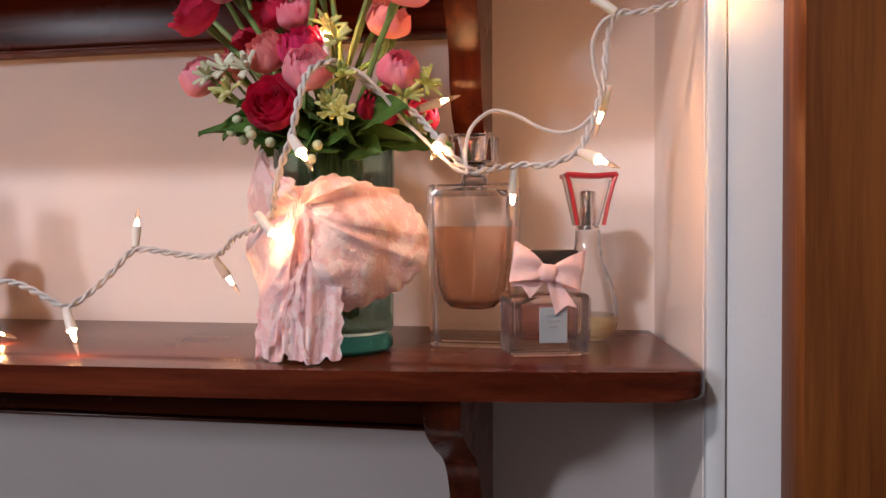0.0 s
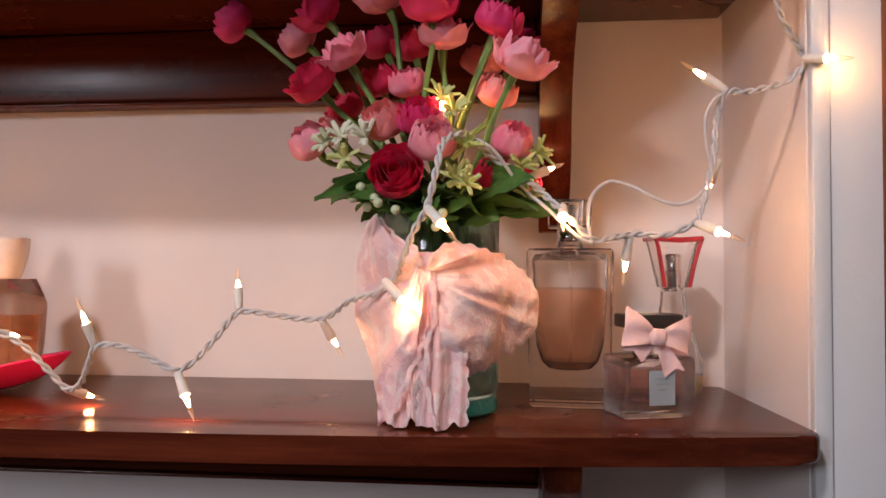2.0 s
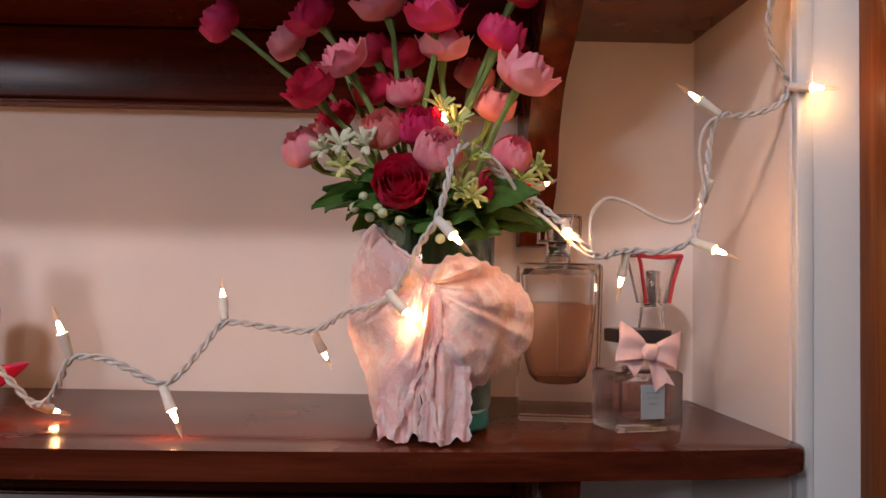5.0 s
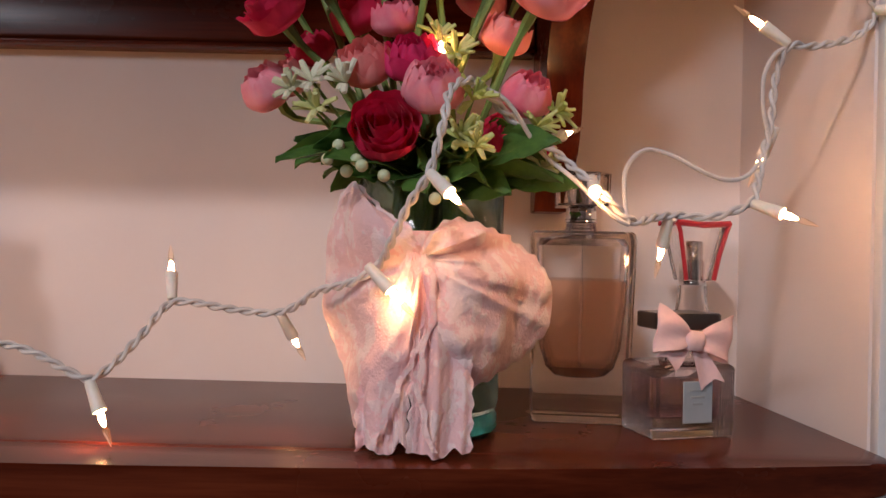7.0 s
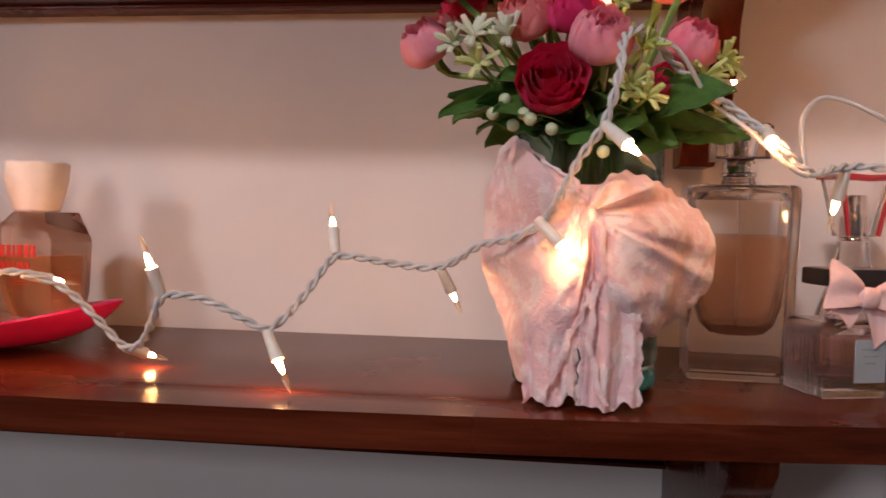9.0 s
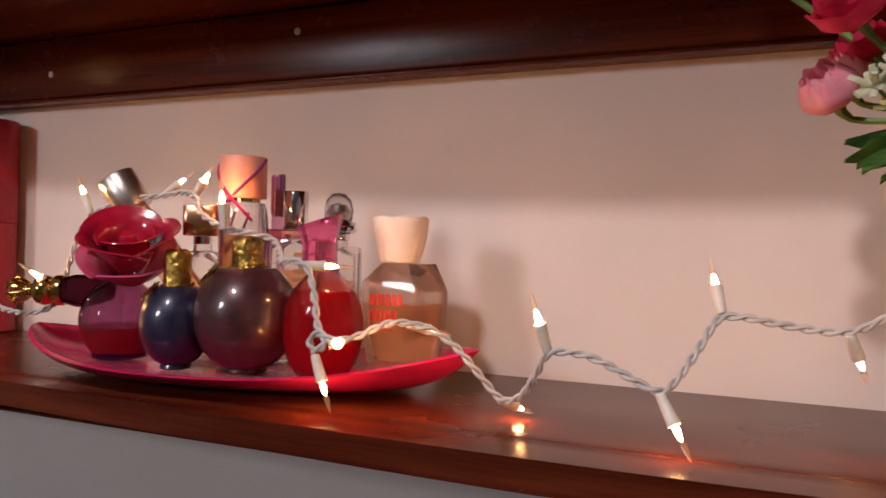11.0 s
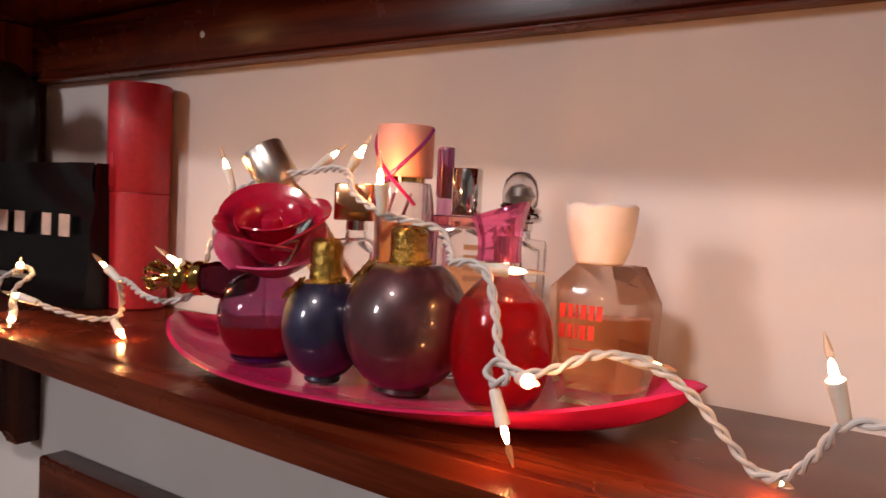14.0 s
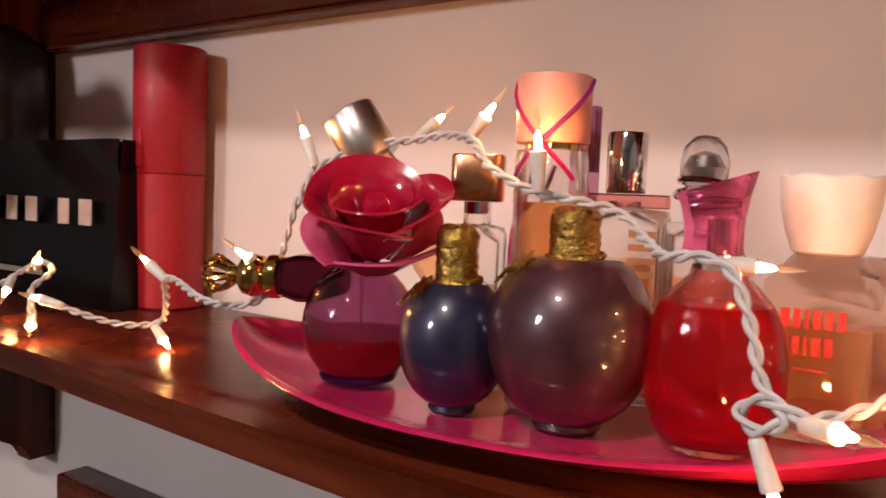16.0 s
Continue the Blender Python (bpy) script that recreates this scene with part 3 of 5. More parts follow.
def tail(points, w0, w1, lift, seed):
    """A hanging end: soft lengthwise folds and a scalloped edge."""
    rnd = random.Random(seed)
    off = Vector((rnd.uniform(0, 50), rnd.uniform(0, 50), rnd.uniform(0, 50)))
    mid = spline([(x, z, 0) for x, z in points], 0.003)
    def fn(u, v):
        f = u * (len(mid) - 1)
        q = mid[int(f)].lerp(mid[min(int(f) + 1, len(mid) - 1)], f - int(f))
        w = w0 + (w1 - w0) * math.sin(min(1.0, u * 1.25) * math.pi / 2)
        s = v - 0.5
        fold = noise.noise(Vector((s * 3.2, u * 0.8, 0)) + off) * 1.4 + noise.noise(Vector((s * 9, u * 1.2, 4)) + off) * 0.8 + noise.noise(Vector((s * 4, u * 3, 9)) + off) * 0.25
        frill = max(0.0, abs(s) - 0.42) * 12
        z = q.y + (0.017 * (noise.noise(Vector((s * 3.1, 2, 1)) + off) + 0.12) + 0.0005 * math.sin(s * 31 + 3 * s * s)) * u ** 3
        return around(q.x + s * w * 2 + frill * 0.0008 * math.sin(u * 60), max(0.0012, z), max(0.003, 0.010 + lift * u ** 0.8 + fold * 0.0055 * (0.35 + 0.65 * u) + frill * 0.001 * math.sin(u * 47)))
    return sheet(fn, 34, 30, None, 0.0006)


part("tail", tail([(kx, 0.095), (-0.010, 0.06), (-0.016, 0.030), (-0.0155, 0.003)], 0.006, 0.0105, 0.010, 8), LACE, scarf, "hanging lace end with a scalloped edge", 80)
part("tail", tail([(kx + 0.003, 0.095), (0.006, 0.06), (0.0075, 0.030), (0.0065, 0.002)], 0.007, 0.0125, 0.0125, 31), LACE, scarf, "hanging lace end with a scalloped edge", 80)
wrap = loft([(0.084, 0.0428, 0.0428, 2), (0.088, 0.0434, 0.0434, 2), (0.094, 0.0436, 0.0436, 2), (0.100, 0.0434, 0.0434, 2), (0.105, 0.0430, 0.0430, 2), (0.105, 0.0425, 0.0425, 2), (0.084, 0.0425, 0.0425, 2)], 48, None, False, False)


def lace_trim(points, lift0, lift1):
    """The wavy corded edge of the lace, standing off the hanging ends."""
    mid = spline([(x, z, 0) for x, z in points], 0.002)
    def fn(u, v):
        f = u * (len(mid) - 1)
        q = mid[int(f)].lerp(mid[min(int(f) + 1, len(mid) - 1)], f - int(f))
        w = 0.0009 + 0.0004 * math.sin(u * 26) ** 2
        return around(q.x + (v - 0.5) * 2 * w + 0.0007 * math.sin(u * 26), q.y, lift0 + (lift1 - lift0) * u ** 0.8 + 0.0006 * math.sin(u * 13) - 0.0006 * v)
    return sheet(fn, 90, 3, None, 0.0005)


part("lace_edge", lace_trim([(kx + 0.004, 0.088), (0.0035, 0.070), (-0.001, 0.045), (-0.0005, 0.025), (0.0045, 0.005)], 0.016, 0.027), LACEEDGE, scarf, "wavy white lace edge", 80)
part("lace_edge", lace_trim([(0.0005, 0.058), (-0.006, 0.042), (-0.013, 0.024), (-0.0185, 0.006)], 0.018, 0.026), LACEEDGE, scarf, "wavy white lace edge", 80)
part("lace_edge", lace_trim([(-0.034, 0.1275), (-0.026, 0.1195), (-0.018, 0.1125), (-0.009, 0.1065), (-0.004, 0.098)], 0.006, 0.014), LACEEDGE, scarf, "wavy white lace edge", 80)
part("wrap", wrap, LACE, scarf, "band of lace round the vase")

# ---- dish with the perfume collection ----
MAGENTA = plastic("magenta_lacquer", (0.60, 0.018, 0.115), 0.24, 0.3, 0.1)
dish = thing("serving_dish", (-0.488, 0.758, 0.0), "long leaf-shaped glossy magenta dish holding perfume bottles", "dish", rot=(0, 0, 8.2))


def dish_fn(u, v):
    a, b = 2 * u - 1, 2 * v - 1
    a = math.copysign(1 - (1 - abs(a)) ** 1.35, a)
    w = 0.083 * max(0.0, 1 - abs(a) ** 2.3) ** 0.8
    s = min(1.0, math.sqrt(b * b * (1 - a ** 4) + a ** 4))
    rim = 0.0165 + 0.0165 * abs(a) ** 2.5
    return 0.175 * a, w * b, s, rim


def dish_inside(u, v):
    x, y, s, rim = dish_fn(u, v)
    return (x * 0.985, y * 0.965, 0.0105 + (rim - 0.0105) * s ** 3.2)


def dish_outside(u, v):
    x, y, s, rim = dish_fn(u, v)
    return (x, y, 0.0008 + (rim - 0.0018) * s ** 2.8)


bm = bmesh.new()
NU, NV = 64, 26
skins = [[[bm.verts.new(fn(i / NU, j / NV)) for j in range(NV + 1)] for i in range(NU + 1)] for fn in (dish_inside, dish_outside)]
for g in skins:
    for i in range(NU):
        for j in range(NV):
            bm.faces.new((g[i][j], g[i + 1][j], g[i + 1][j + 1], g[i][j + 1]))
for j in (0, NV):
    for i in range(NU):
        bm.faces.new((skins[0][i][j], skins[0][i + 1][j], skins[1][i + 1][j], skins[1][i][j]))
bmesh.ops.remove_doubles(bm, verts=bm.verts, dist=0.0001)
part("bowl", bm, MAGENTA, dish, "", 50)
BASE = 0.0125

EGGP = plastic("plum_pearl_lacquer", (0.070, 0.019, 0.025), 0.36, 1.0, 0.5, grain=45.0, metal=0.2)
EGGB = plastic("midnight_pearl_lacquer", (0.017, 0.015, 0.046), 0.36, 1.0, 0.5, grain=45.0, metal=0.2)
REDLIQ = glassy("red_perfume_glass", (0.95, 0.045, 0.07), 0.02, 1.36)
REDLIQ.node_tree.nodes["Principled BSDF"].inputs["Transmission Weight"].default_value = 0.75
HOTPINK = glassy("hot_pink_acrylic", (1.0, 0.27, 0.55), 0.02, 1.45, 0.2)
HOTPINK.node_tree.nodes["Principled BSDF"].inputs["Transmission Weight"].default_value = 0.95
PLUMG = glassy("violet_glass", (0.58, 0.30, 0.47), 0.0, 1.45, 0.1)
PLUML = glassy("plum_perfume", (0.85, 0.10, 0.08), 0.0, 1.35, 0.25)
PLUML.node_tree.nodes["Principled BSDF"].inputs["Transmission Weight"].default_value = 0.7
AMBERL = glassy("amber_perfume", (0.92, 0.46, 0.20), 0.0, 1.35, 0.15)
PEACHL = glassy("peach_glass", (1.0, 0.66, 0.42), 0.0, 1.34, 0.3)
ROSEP = plastic("crimson_rose_plastic", (0.44, 0.009, 0.040), 0.16, 0.7, 0.12)
ROSEQ = plastic("pink_rose_plastic", (0.74, 0.10, 0.24), 0.25, 0.5, 0.12)
PEACH = plastic("peach_cap", (0.82, 0.36, 0.27), 0.45, 0.1, 0.06, sub=0.15)
CREAM = plastic("cream_pleated_cap", (0.84, 0.77, 0.75), 0.55, 0.0, 0.06, sub=0.1)
PURPLE = plastic("purple_ribbon", (0.24, 0.012, 0.13), 0.3, 0.3)
COPPER = metal("copper_cap", (0.90, 0.47, 0.26), 0.24)
SILVER = metal("brushed_silver", (0.74, 0.67, 0.62), 0.34, 0.4, 60.0, 0.08)
AMBERG = glassy("peach_tinted_glass", (1.0, 0.82, 0.70), 0.0, 1.47, 0.2)
PRINT = plastic("red_print", (0.62, 0.04, 0.03), 0.5)


def egg_bottle(loc, r, z_top, cap_r, cap_h, material, label, turn):
    """Egg-shaped lacquered bottle with a hammered gold cap and charms on a chain."""
    ob = thing("perfume_bottle", loc, label, "perfume bottle", "egg-shaped bottles", (0, 0, turn))
    h = z_top
    prof = [(0.0, 0.0), (r * 0.40, 0.0), (r * 0.43, 0.0012), (r * 0.41, 0.003)]
    def girth(t):
        return r * math.sqrt(max(0.0, 1 - (abs(t - 0.52) / 0.575) ** 2.1))
    for i in range(1, 19):
        prof.append((girth(i / 18), 0.003 + (h - 0.003) * i / 18))
    prof.append((0.0, h))
    part("body", lathe(prof, 44), material, ob)
    rings = [(0.0, h), (cap_r * 1.02, h)]
    for i in range(10):
        z = h + 0.001 + (cap_h * 0.86) * i / 10
        rings += [(cap_r * (1.0 + 0.045 * (i % 2)), z)]
    rings += [(cap_r * 0.92, h + cap_h * 0.93), (cap_r * 0.6, h + cap_h), (0.0, h + cap_h)]
    bm = lathe(rings, 30)
    dents = random.Random(3)
    for vtx in bm.verts:
        if vtx.co.z > h + 0.0005:
            k = 1 + dents.uniform(-0.05, 0.05)
            vtx.co = Vector((vtx.co.x * k, vtx.co.y * k, vtx.co.z + dents.uniform(-0.0006, 0.0006)))
    part("cap", bm, GOLD, ob, "hammered gold cap")
    links = []
    for i in range(105):
        a = 2 * math.pi * i / 104
        rc = cap_r * (1.16 + 0.05 * math.sin(26 * a))
        links.append((rc * math.cos(a), rc * math.sin(a), h + 0.0004 - 0.0012 * math.cos(a + 2.4) + 0.0005 * math.cos(26 * a)))
    part("flange", lathe([(0.0, h - 0.0008), (cap_r * 1.20, h - 0.0008), (cap_r * 1.26, h), (cap_r * 1.20, h + 0.0012), (0.0, h + 0.0012)], 30), GOLD, ob, "gold foot of the cap")
    part("chain", sweep(links, 0.0012, 6), GOLD, ob, "fine gold chain round the neck")
    rnd = random.Random(int(r * 1e5))
    for j in range(3):
        a = math.radians(-125 - 28 * j)
        star = [((0.0066 if k % 2 else 0.0024) * math.cos(math.pi * k / 7), (0.0066 if k % 2 else 0.0024) * math.sin(math.pi * k / 7)) for k in range(14)]
        bm = prism(star, -0.0008, 0.0008, "xz", 0.0003)
        zc = h * (0.97, 0.90, 0.93)[j]
        rr = girth(zc / h) + 0.0015
        c = part("charm", bm, GOLD, ob, "gold star charm")
        put(c, (rr * math.cos(a), rr * math.sin(a), zc), (-40, 0, math.degrees(a) + 90 + rnd.uniform(-15, 15)))
    return ob


egg_bottle((-0.4605, 0.7315, BASE), 0.0338, 0.0685, 0.0098, 0.0205, EGGP, "large egg-shaped plum perfume bottle with gold cap", 0)
egg_bottle((-0.5085, 0.7195, BASE), 0.0238, 0.055, 0.0088, 0.0245, EGGB, "small egg-shaped midnight-blue perfume bottle with gold cap", 8)

# round violet bottle with a plastic rose for a cap
lola = thing("perfume_bottle", (-0.5715, 0.7315, BASE + 0.001), "round violet glass perfume bottle with a rose-shaped cap", "perfume bottle")
sph = [(0.0, 0.0), (0.013, 0.0), (0.0175, 0.0015)] + [(0.0278 * math.sin(0.75 + 2.05 * i / 12), 0.0235 - 0.0278 * math.cos(0.75 + 2.05 * i / 12) * 1.10 + 0.0030) for i in range(13)]
top = sph[-1][1]
shell = sph + [(0.0085, top + 0.002), (0.0085, top + 0.006), (0.0065, top + 0.006), (0.0065, top + 0.001)] + [(r - 0.0016, z + 0.0002) for r, z in sph[:2:-1]] + [(0.0125, 0.004), (0.0, 0.004)]
part("glass_body", lathe(shell, 40), PLUMG, lola)
liq = [(0.0, 0.0038), (0.0122, 0.0038)] + [(r - 0.0013, z + 0.0004) for r, z in sph[3:8]]
part("perfume", lathe(liq + [(0.0, liq[-1][1])], 36), PLUML, lola, "plum-red perfume, a third full")
part("foot", lathe([(0.0, -0.0006), (0.0150, -0.0006), (0.0185, 0.0006), (0.0195, 0.0026), (0.0185, 0.0034), (0.0, 0.0034)], 36), glassy("deep_violet_glass", (0.34, 0.16, 0.72), 0.0, 1.45, 0.2), lola, "violet glass foot")
part("perfume_tube", sweep([(0, 0, top), (0.002, -0.002, 0.02), (0.006, -0.005, 0.007)], 0.0008, 6), GLASS, lola)
part("collar", lathe([(0.0, top + 0.0065), (0.009, top + 0.0065), (0.010, top + 0.012), (0.0, top + 0.012)]), HOTPINK, lola)


def rose_petal(width, z0, z1, r0, r1, thick=0.0012):
    """One stiff petal of a cup that opens from r0 at its foot to r1 at its lip."""
    def fn(u, v):
        s, t = (u - 0.5) * 2, v
        a = s * width * (0.60 + 0.40 * math.sin(t * math.pi / 2))
        r = (r0 + (r1 - r0) * t ** 0.85) * (1 + 0.07 * s * t) + 0.16 * r1 * max(0, t - 0.75) * 4 * (1 - abs(s)) ** 0.7
        z = z0 + (z1 - z0) * t * (1 - 0.26 * abs(s) ** 2.4) - 0.06 * (z1 - z0) * max(0, t - 0.8) * 5
        return (r * math.sin(a), -r * math.cos(a), z)
    return sheet(fn, 16, 9, None, thick)


rose = part("rose_cap", lathe([(0.0, 0.010), (0.0045, 0.010), (0.0075, 0.024), (0.0072, 0.037), (0.0055, 0.0395), (0.0, 0.0395)], 20), ROSEP, lola, "crimson plastic rose cap")
put(rose, (0.009, 0.002, top - 0.0015), (28, -4, 40))
rose.scale = (0.88, 0.88, 1.0)
for wd, z0, z1, r0, r1, mt, n, off in ((1.75, 0.018, 0.0450, 0.0085, 0.0215, ROSEP, 2, 20), (1.25, 0.010, 0.0470, 0.0085, 0.0345, ROSEP, 3, 75), (1.05, 0.002, 0.0270, 0.0085, 0.0345, ROSEQ, 3, 15)):
    for i in range(n):
        put(part("petal", rose_petal(wd, z0, z1, r0, r1), mt, rose), (0, 0, 0), (0, 0, 360 * i / n + off))

# dark bottle lying on its side with a gold crown stopper
crown = thing("perfume_bottle", (-0.6086, 0.7235, 0.0600), "dark plum bottle lying down with a gold crown stopper", "perfume bottle", rot=(0, -91, 21))
DARKG = glassy("dark_plum_glass", (0.10, 0.012, 0.03), 0.04)
part("body", loft([(-0.028, 0.006, 0.006, 4), (-0.026, 0.008, 0.008, 4), (-0.015, 0.0115, 0.010, 5), (-0.004, 0.0120, 0.0105, 4), (0.004, 0.010, 0.0095, 3), (0.006, 0.009, 0.009, 2)], 10), DARKG, crown, "", 20)
part("collar", lathe([(0.0, 0.0062), (0.0105, 0.0062), (0.0112, 0.008), (0.0112, 0.012), (0.0095, 0.0135), (0.0, 0.0135)]), GOLDP, crown, "gold collar")
stop = part("stopper", lathe([(0.0, 0.0136), (0.006, 0.0136), (0.0098, 0.0165), (0.0112, 0.0215), (0.0098, 0.0265), (0.006, 0.0295), (0.0045, 0.031), (0.0045, 0.036), (0.0, 0.0365)], 28), GOLDP, crown, "gold ball stopper")
for i in range(7):
    a = 2 * math.pi * i / 7
    bm = sweep([(0.0045 * math.cos(a), 0.0045 * math.sin(a), 0.034), (0.0085 * math.cos(a), 0.0085 * math.sin(a), 0.040), (0.0075 * math.cos(a), 0.0075 * math.sin(a), 0.046), (0.0035 * math.cos(a), 0.0035 * math.sin(a), 0.0485)], 0.0015, 6)
    bmesh.ops.create_icosphere(bm, subdivisions=1, radius=0.0022, matrix=Matrix.Translation((0.0087 * math.cos(a), 0.0087 * math.sin(a), 0.0425)))
    part("crown_arch", bm, GOLDP, stop)

# leaning bottle with a brushed silver cap
lean = thing("perfume_bottle", (-0.540, 0.785, BASE + 0.004), "leaning pink perfume bottle with brushed silver cap", "perfume bottle")
lean.matrix_world = aim((-0.5237, 0.7833, 0.0225), (-0.583, 0.757, 0.118))
part("body", loft([(-0.006, 0.0105, 0.0105, 2), (-0.004, 0.0125, 0.0125, 2), (0.105, 0.0125, 0.0125, 2), (0.114, 0.0095, 0.0095, 2), (0.1195, 0.0085, 0.0085, 2)], 28), PEACHL, lean)
part("cap", lathe([(0.0, 0.1190), (0.0138, 0.1190), (0.0142, 0.1197), (0.0142, 0.1465), (0.0135, 0.1473), (0.0125, 0.1462), (0.0, 0.1462)], 36), SILVER, lean, "brushed silver cap")

# square bottle with a copper cap
cop = thing("perfume_bottle", (-0.5275, 0.765, BASE), "square clear perfume bottle with a shiny copper cap", "perfume bottle", rot=(0, 0, 28))
part("glass_body", bottle_shell([(0.0, 0.0135, 0.0115, 8), (0.001, 0.0148, 0.0128, 8), (0.074, 0.0148, 0.0128, 8), (0.077, 0.0135, 0.0115, 6), (0.0785, 0.007, 0.007, 2), (0.083, 0.0065, 0.0065, 2)], [(0.006, 0.0095, 0.0078, 6), (0.008, 0.0112, 0.0092, 7), (0.07, 0.0112, 0.0092, 7), (0.075, 0.0055, 0.0055, 2), (0.083, 0.0048, 0.0048, 2)], 32), GLASS, cop)
part("perfume", loft([(0.0063, 0.0092, 0.0075, 6), (0.0083, 0.0109, 0.0089, 7), (0.048, 0.0109, 0.0089, 7)], 32), AMBERL, cop)
part("neck", lathe([(0.0, 0.0832), (0.0068, 0.0832), (0.0068, 0.089), (0.0, 0.089)]), CHROME, cop)
part("cap", loft([(0.0892, 0.0122, 0.0112, 7), (0.09, 0.0128, 0.0118, 7), (0.1105, 0.0128, 0.0118, 7), (0.1115, 0.012, 0.011, 7)], 32), COPPER, cop, "shiny copper cap")

# tall round bottle with peach cap and crossed purple ribbons
pinkb = thing("perfume_bottle", (-0.4835, 0.754, BASE), "tall round perfume bottle with peach cap and crossed purple ribbon", "perfume bottle")
R0 = 0.0163
part("glass_body", lathe([(0.0, 0.0), (R0 - 0.001, 0.0), (R0, 0.0012), (R0, 0.108), (R0 - 0.001, 0.1125), (R0 - 0.0035, 0.1130), (R0 - 0.0032, 0.106), (R0 - 0.003, 0.006), (0.0, 0.0055)], 40), GLASS, pinkb)
part("perfume", lathe([(0.0, 0.0058), (R0 - 0.0036, 0.0062), (R0 - 0.0036, 0.090), (0.0, 0.0902)], 36), AMBERL, pinkb, "amber perfume")
part("neck", lathe([(0.0, 0.1132), (0.012, 0.1132), (0.012, 0.1155), (0.0, 0.1155)]), GOLDP, pinkb)
part("cap", lathe([(0.0, 0.1157), (R0 - 0.0006, 0.1157), (R0, 0.1165), (R0, 0.1437), (R0 - 0.0006, 0.1447), (0.0, 0.1449)], 40), PEACH, pinkb, "matt peach cap")
for j in range(5):
    pts = []
    for i in range(22):
        t = i / 21
        a = math.radians(-160 + 150 * t + 24 * j) if j % 2 else math.radians(-30 - 140 * t - 20 * j)
        z = 0.100 + 0.043 * t if j < 2 else 0.006 + 0.104 * (t if j % 2 else t * 0.96)
        pts.append(((R0 + 0.0003) * math.cos(a), (R0 + 0.0003) * math.sin(a), z))
    part("ribbon", sweep(pts, 0.0011, 6), PURPLE if j % 2 else plastic("magenta_ribbon", (0.46, 0.01, 0.10), 0.3, 0.3), pinkb, "narrow purple ribbon")

# slim striped vial
vial = thing("perfume_vial", (-0.4845, 0.797, BASE), "slim violet striped perfume vial", "perfume vial")
part("body", lathe([(0.0, 0.0), (0.0048, 0.0), (0.005, 0.001), (0.005, 0.105), (0.0, 0.105)], 20), PLUMG, vial)
part("cap", lathe([(0.0, 0.1052), (0.0048, 0.1052), (0.005, 0.106), (0.005, 0.136), (0.0045, 0.1368), (0.0, 0.1368)], 20), plastic("mauve_cap", (0.30, 0.12, 0.20), 0.25, 0.4), vial, "mauve cap")
for j in range(6):
    a = math.radians(-170 + 32 * j)
    part("stripe", sweep([(0.0051 * math.cos(a), 0.0051 * math.sin(a), 0.107), (0.0051 * math.cos(a), 0.0051 * math.sin(a), 0.135)], 0.00055, 5), PURPLE, vial)

# flat bottle with a silver cylinder cap
flat = thing("perfume_bottle", (-0.4615, 0.7865, BASE), "flat clear perfume bottle with a round silver cap", "perfume bottle", rot=(0, 0, 22))
part("glass_body", bottle_shell([(0.0, 0.0185, 0.0105, 8), (0.001, 0.0198, 0.0118, 8), (0.086, 0.0198, 0.0118, 8), (0.088, 0.0188, 0.0108, 7), (0.0888, 0.008, 0.007, 2), (0.092, 0.007, 0.0065, 2)], [(0.008, 0.013, 0.0068, 6), (0.010, 0.0152, 0.0082, 7), (0.082, 0.0152, 0.0082, 7), (0.0862, 0.005, 0.0045, 2), (0.092, 0.0045, 0.0045, 2)], 36), GLASS, flat)
part("perfume", loft([(0.0083, 0.0127, 0.0065, 6), (0.0103, 0.0149, 0.0079, 7), (0.066, 0.0149, 0.0079, 7)], 36), PEACHL, flat, "pale peach perfume")
part("shoulder", loft([(0.0890, 0.0192, 0.0113, 8), (0.0895, 0.0198, 0.0118, 8), (0.0945, 0.0198, 0.0118, 8), (0.0952, 0.019, 0.011, 8)], 36), glassy("rose_acrylic", (0.86, 0.45, 0.42), 0.1), flat, "rose acrylic shoulder")
part("cap", lathe([(0.0, 0.0955), (0.0086, 0.0955), (0.009, 0.0962), (0.009, 0.1222), (0.0083, 0.1232), (0.0, 0.1232)], 30), CHROME, flat, "mirror silver cap")
bm = bmesh.new()
for i in range(4):
    box(0.002, 0.014, -0.0123, -0.0120, 0.058 + 0.006 * i, 0.061 + 0.006 * i, 0, 1, bm)
part("print", bm, plastic("ochre_print", (0.50, 0.24, 0.12), 0.5), flat, "small ochre printed marks")

# clear bottle with a domed stopper
dome = thing("perfume_bottle", (-0.4275, 0.790, BASE), "clear square bottle with domed glass and silver stopper", "perfume bottle", rot=(0, 0, 25))
part("glass_body", bottle_shell([(0.0, 0.015, 0.010, 8), (0.001, 0.0163, 0.0112, 8), (0.080, 0.0163, 0.0112, 8), (0.0835, 0.0155, 0.0105, 7), (0.0842, 0.007, 0.0065, 2), (0.088, 0.0065, 0.006, 2)], [(0.007, 0.0108, 0.0062, 6), (0.009, 0.0125, 0.0078, 7), (0.078, 0.0125, 0.0078, 7), (0.082, 0.0045, 0.0045, 2), (0.088, 0.004, 0.004, 2)], 32), GLASS, dome)
part("perfume", loft([(0.0073, 0.0105, 0.0059, 6), (0.0093, 0.0122, 0.0075, 7), (0.060, 0.0122, 0.0075, 7)], 32), PEACHL, dome, "pale peach perfume")
part("collar", lathe([(0.0, 0.0882), (0.0075, 0.0882), (0.008, 0.089), (0.008, 0.094), (0.0, 0.094)]), CHROME, dome)
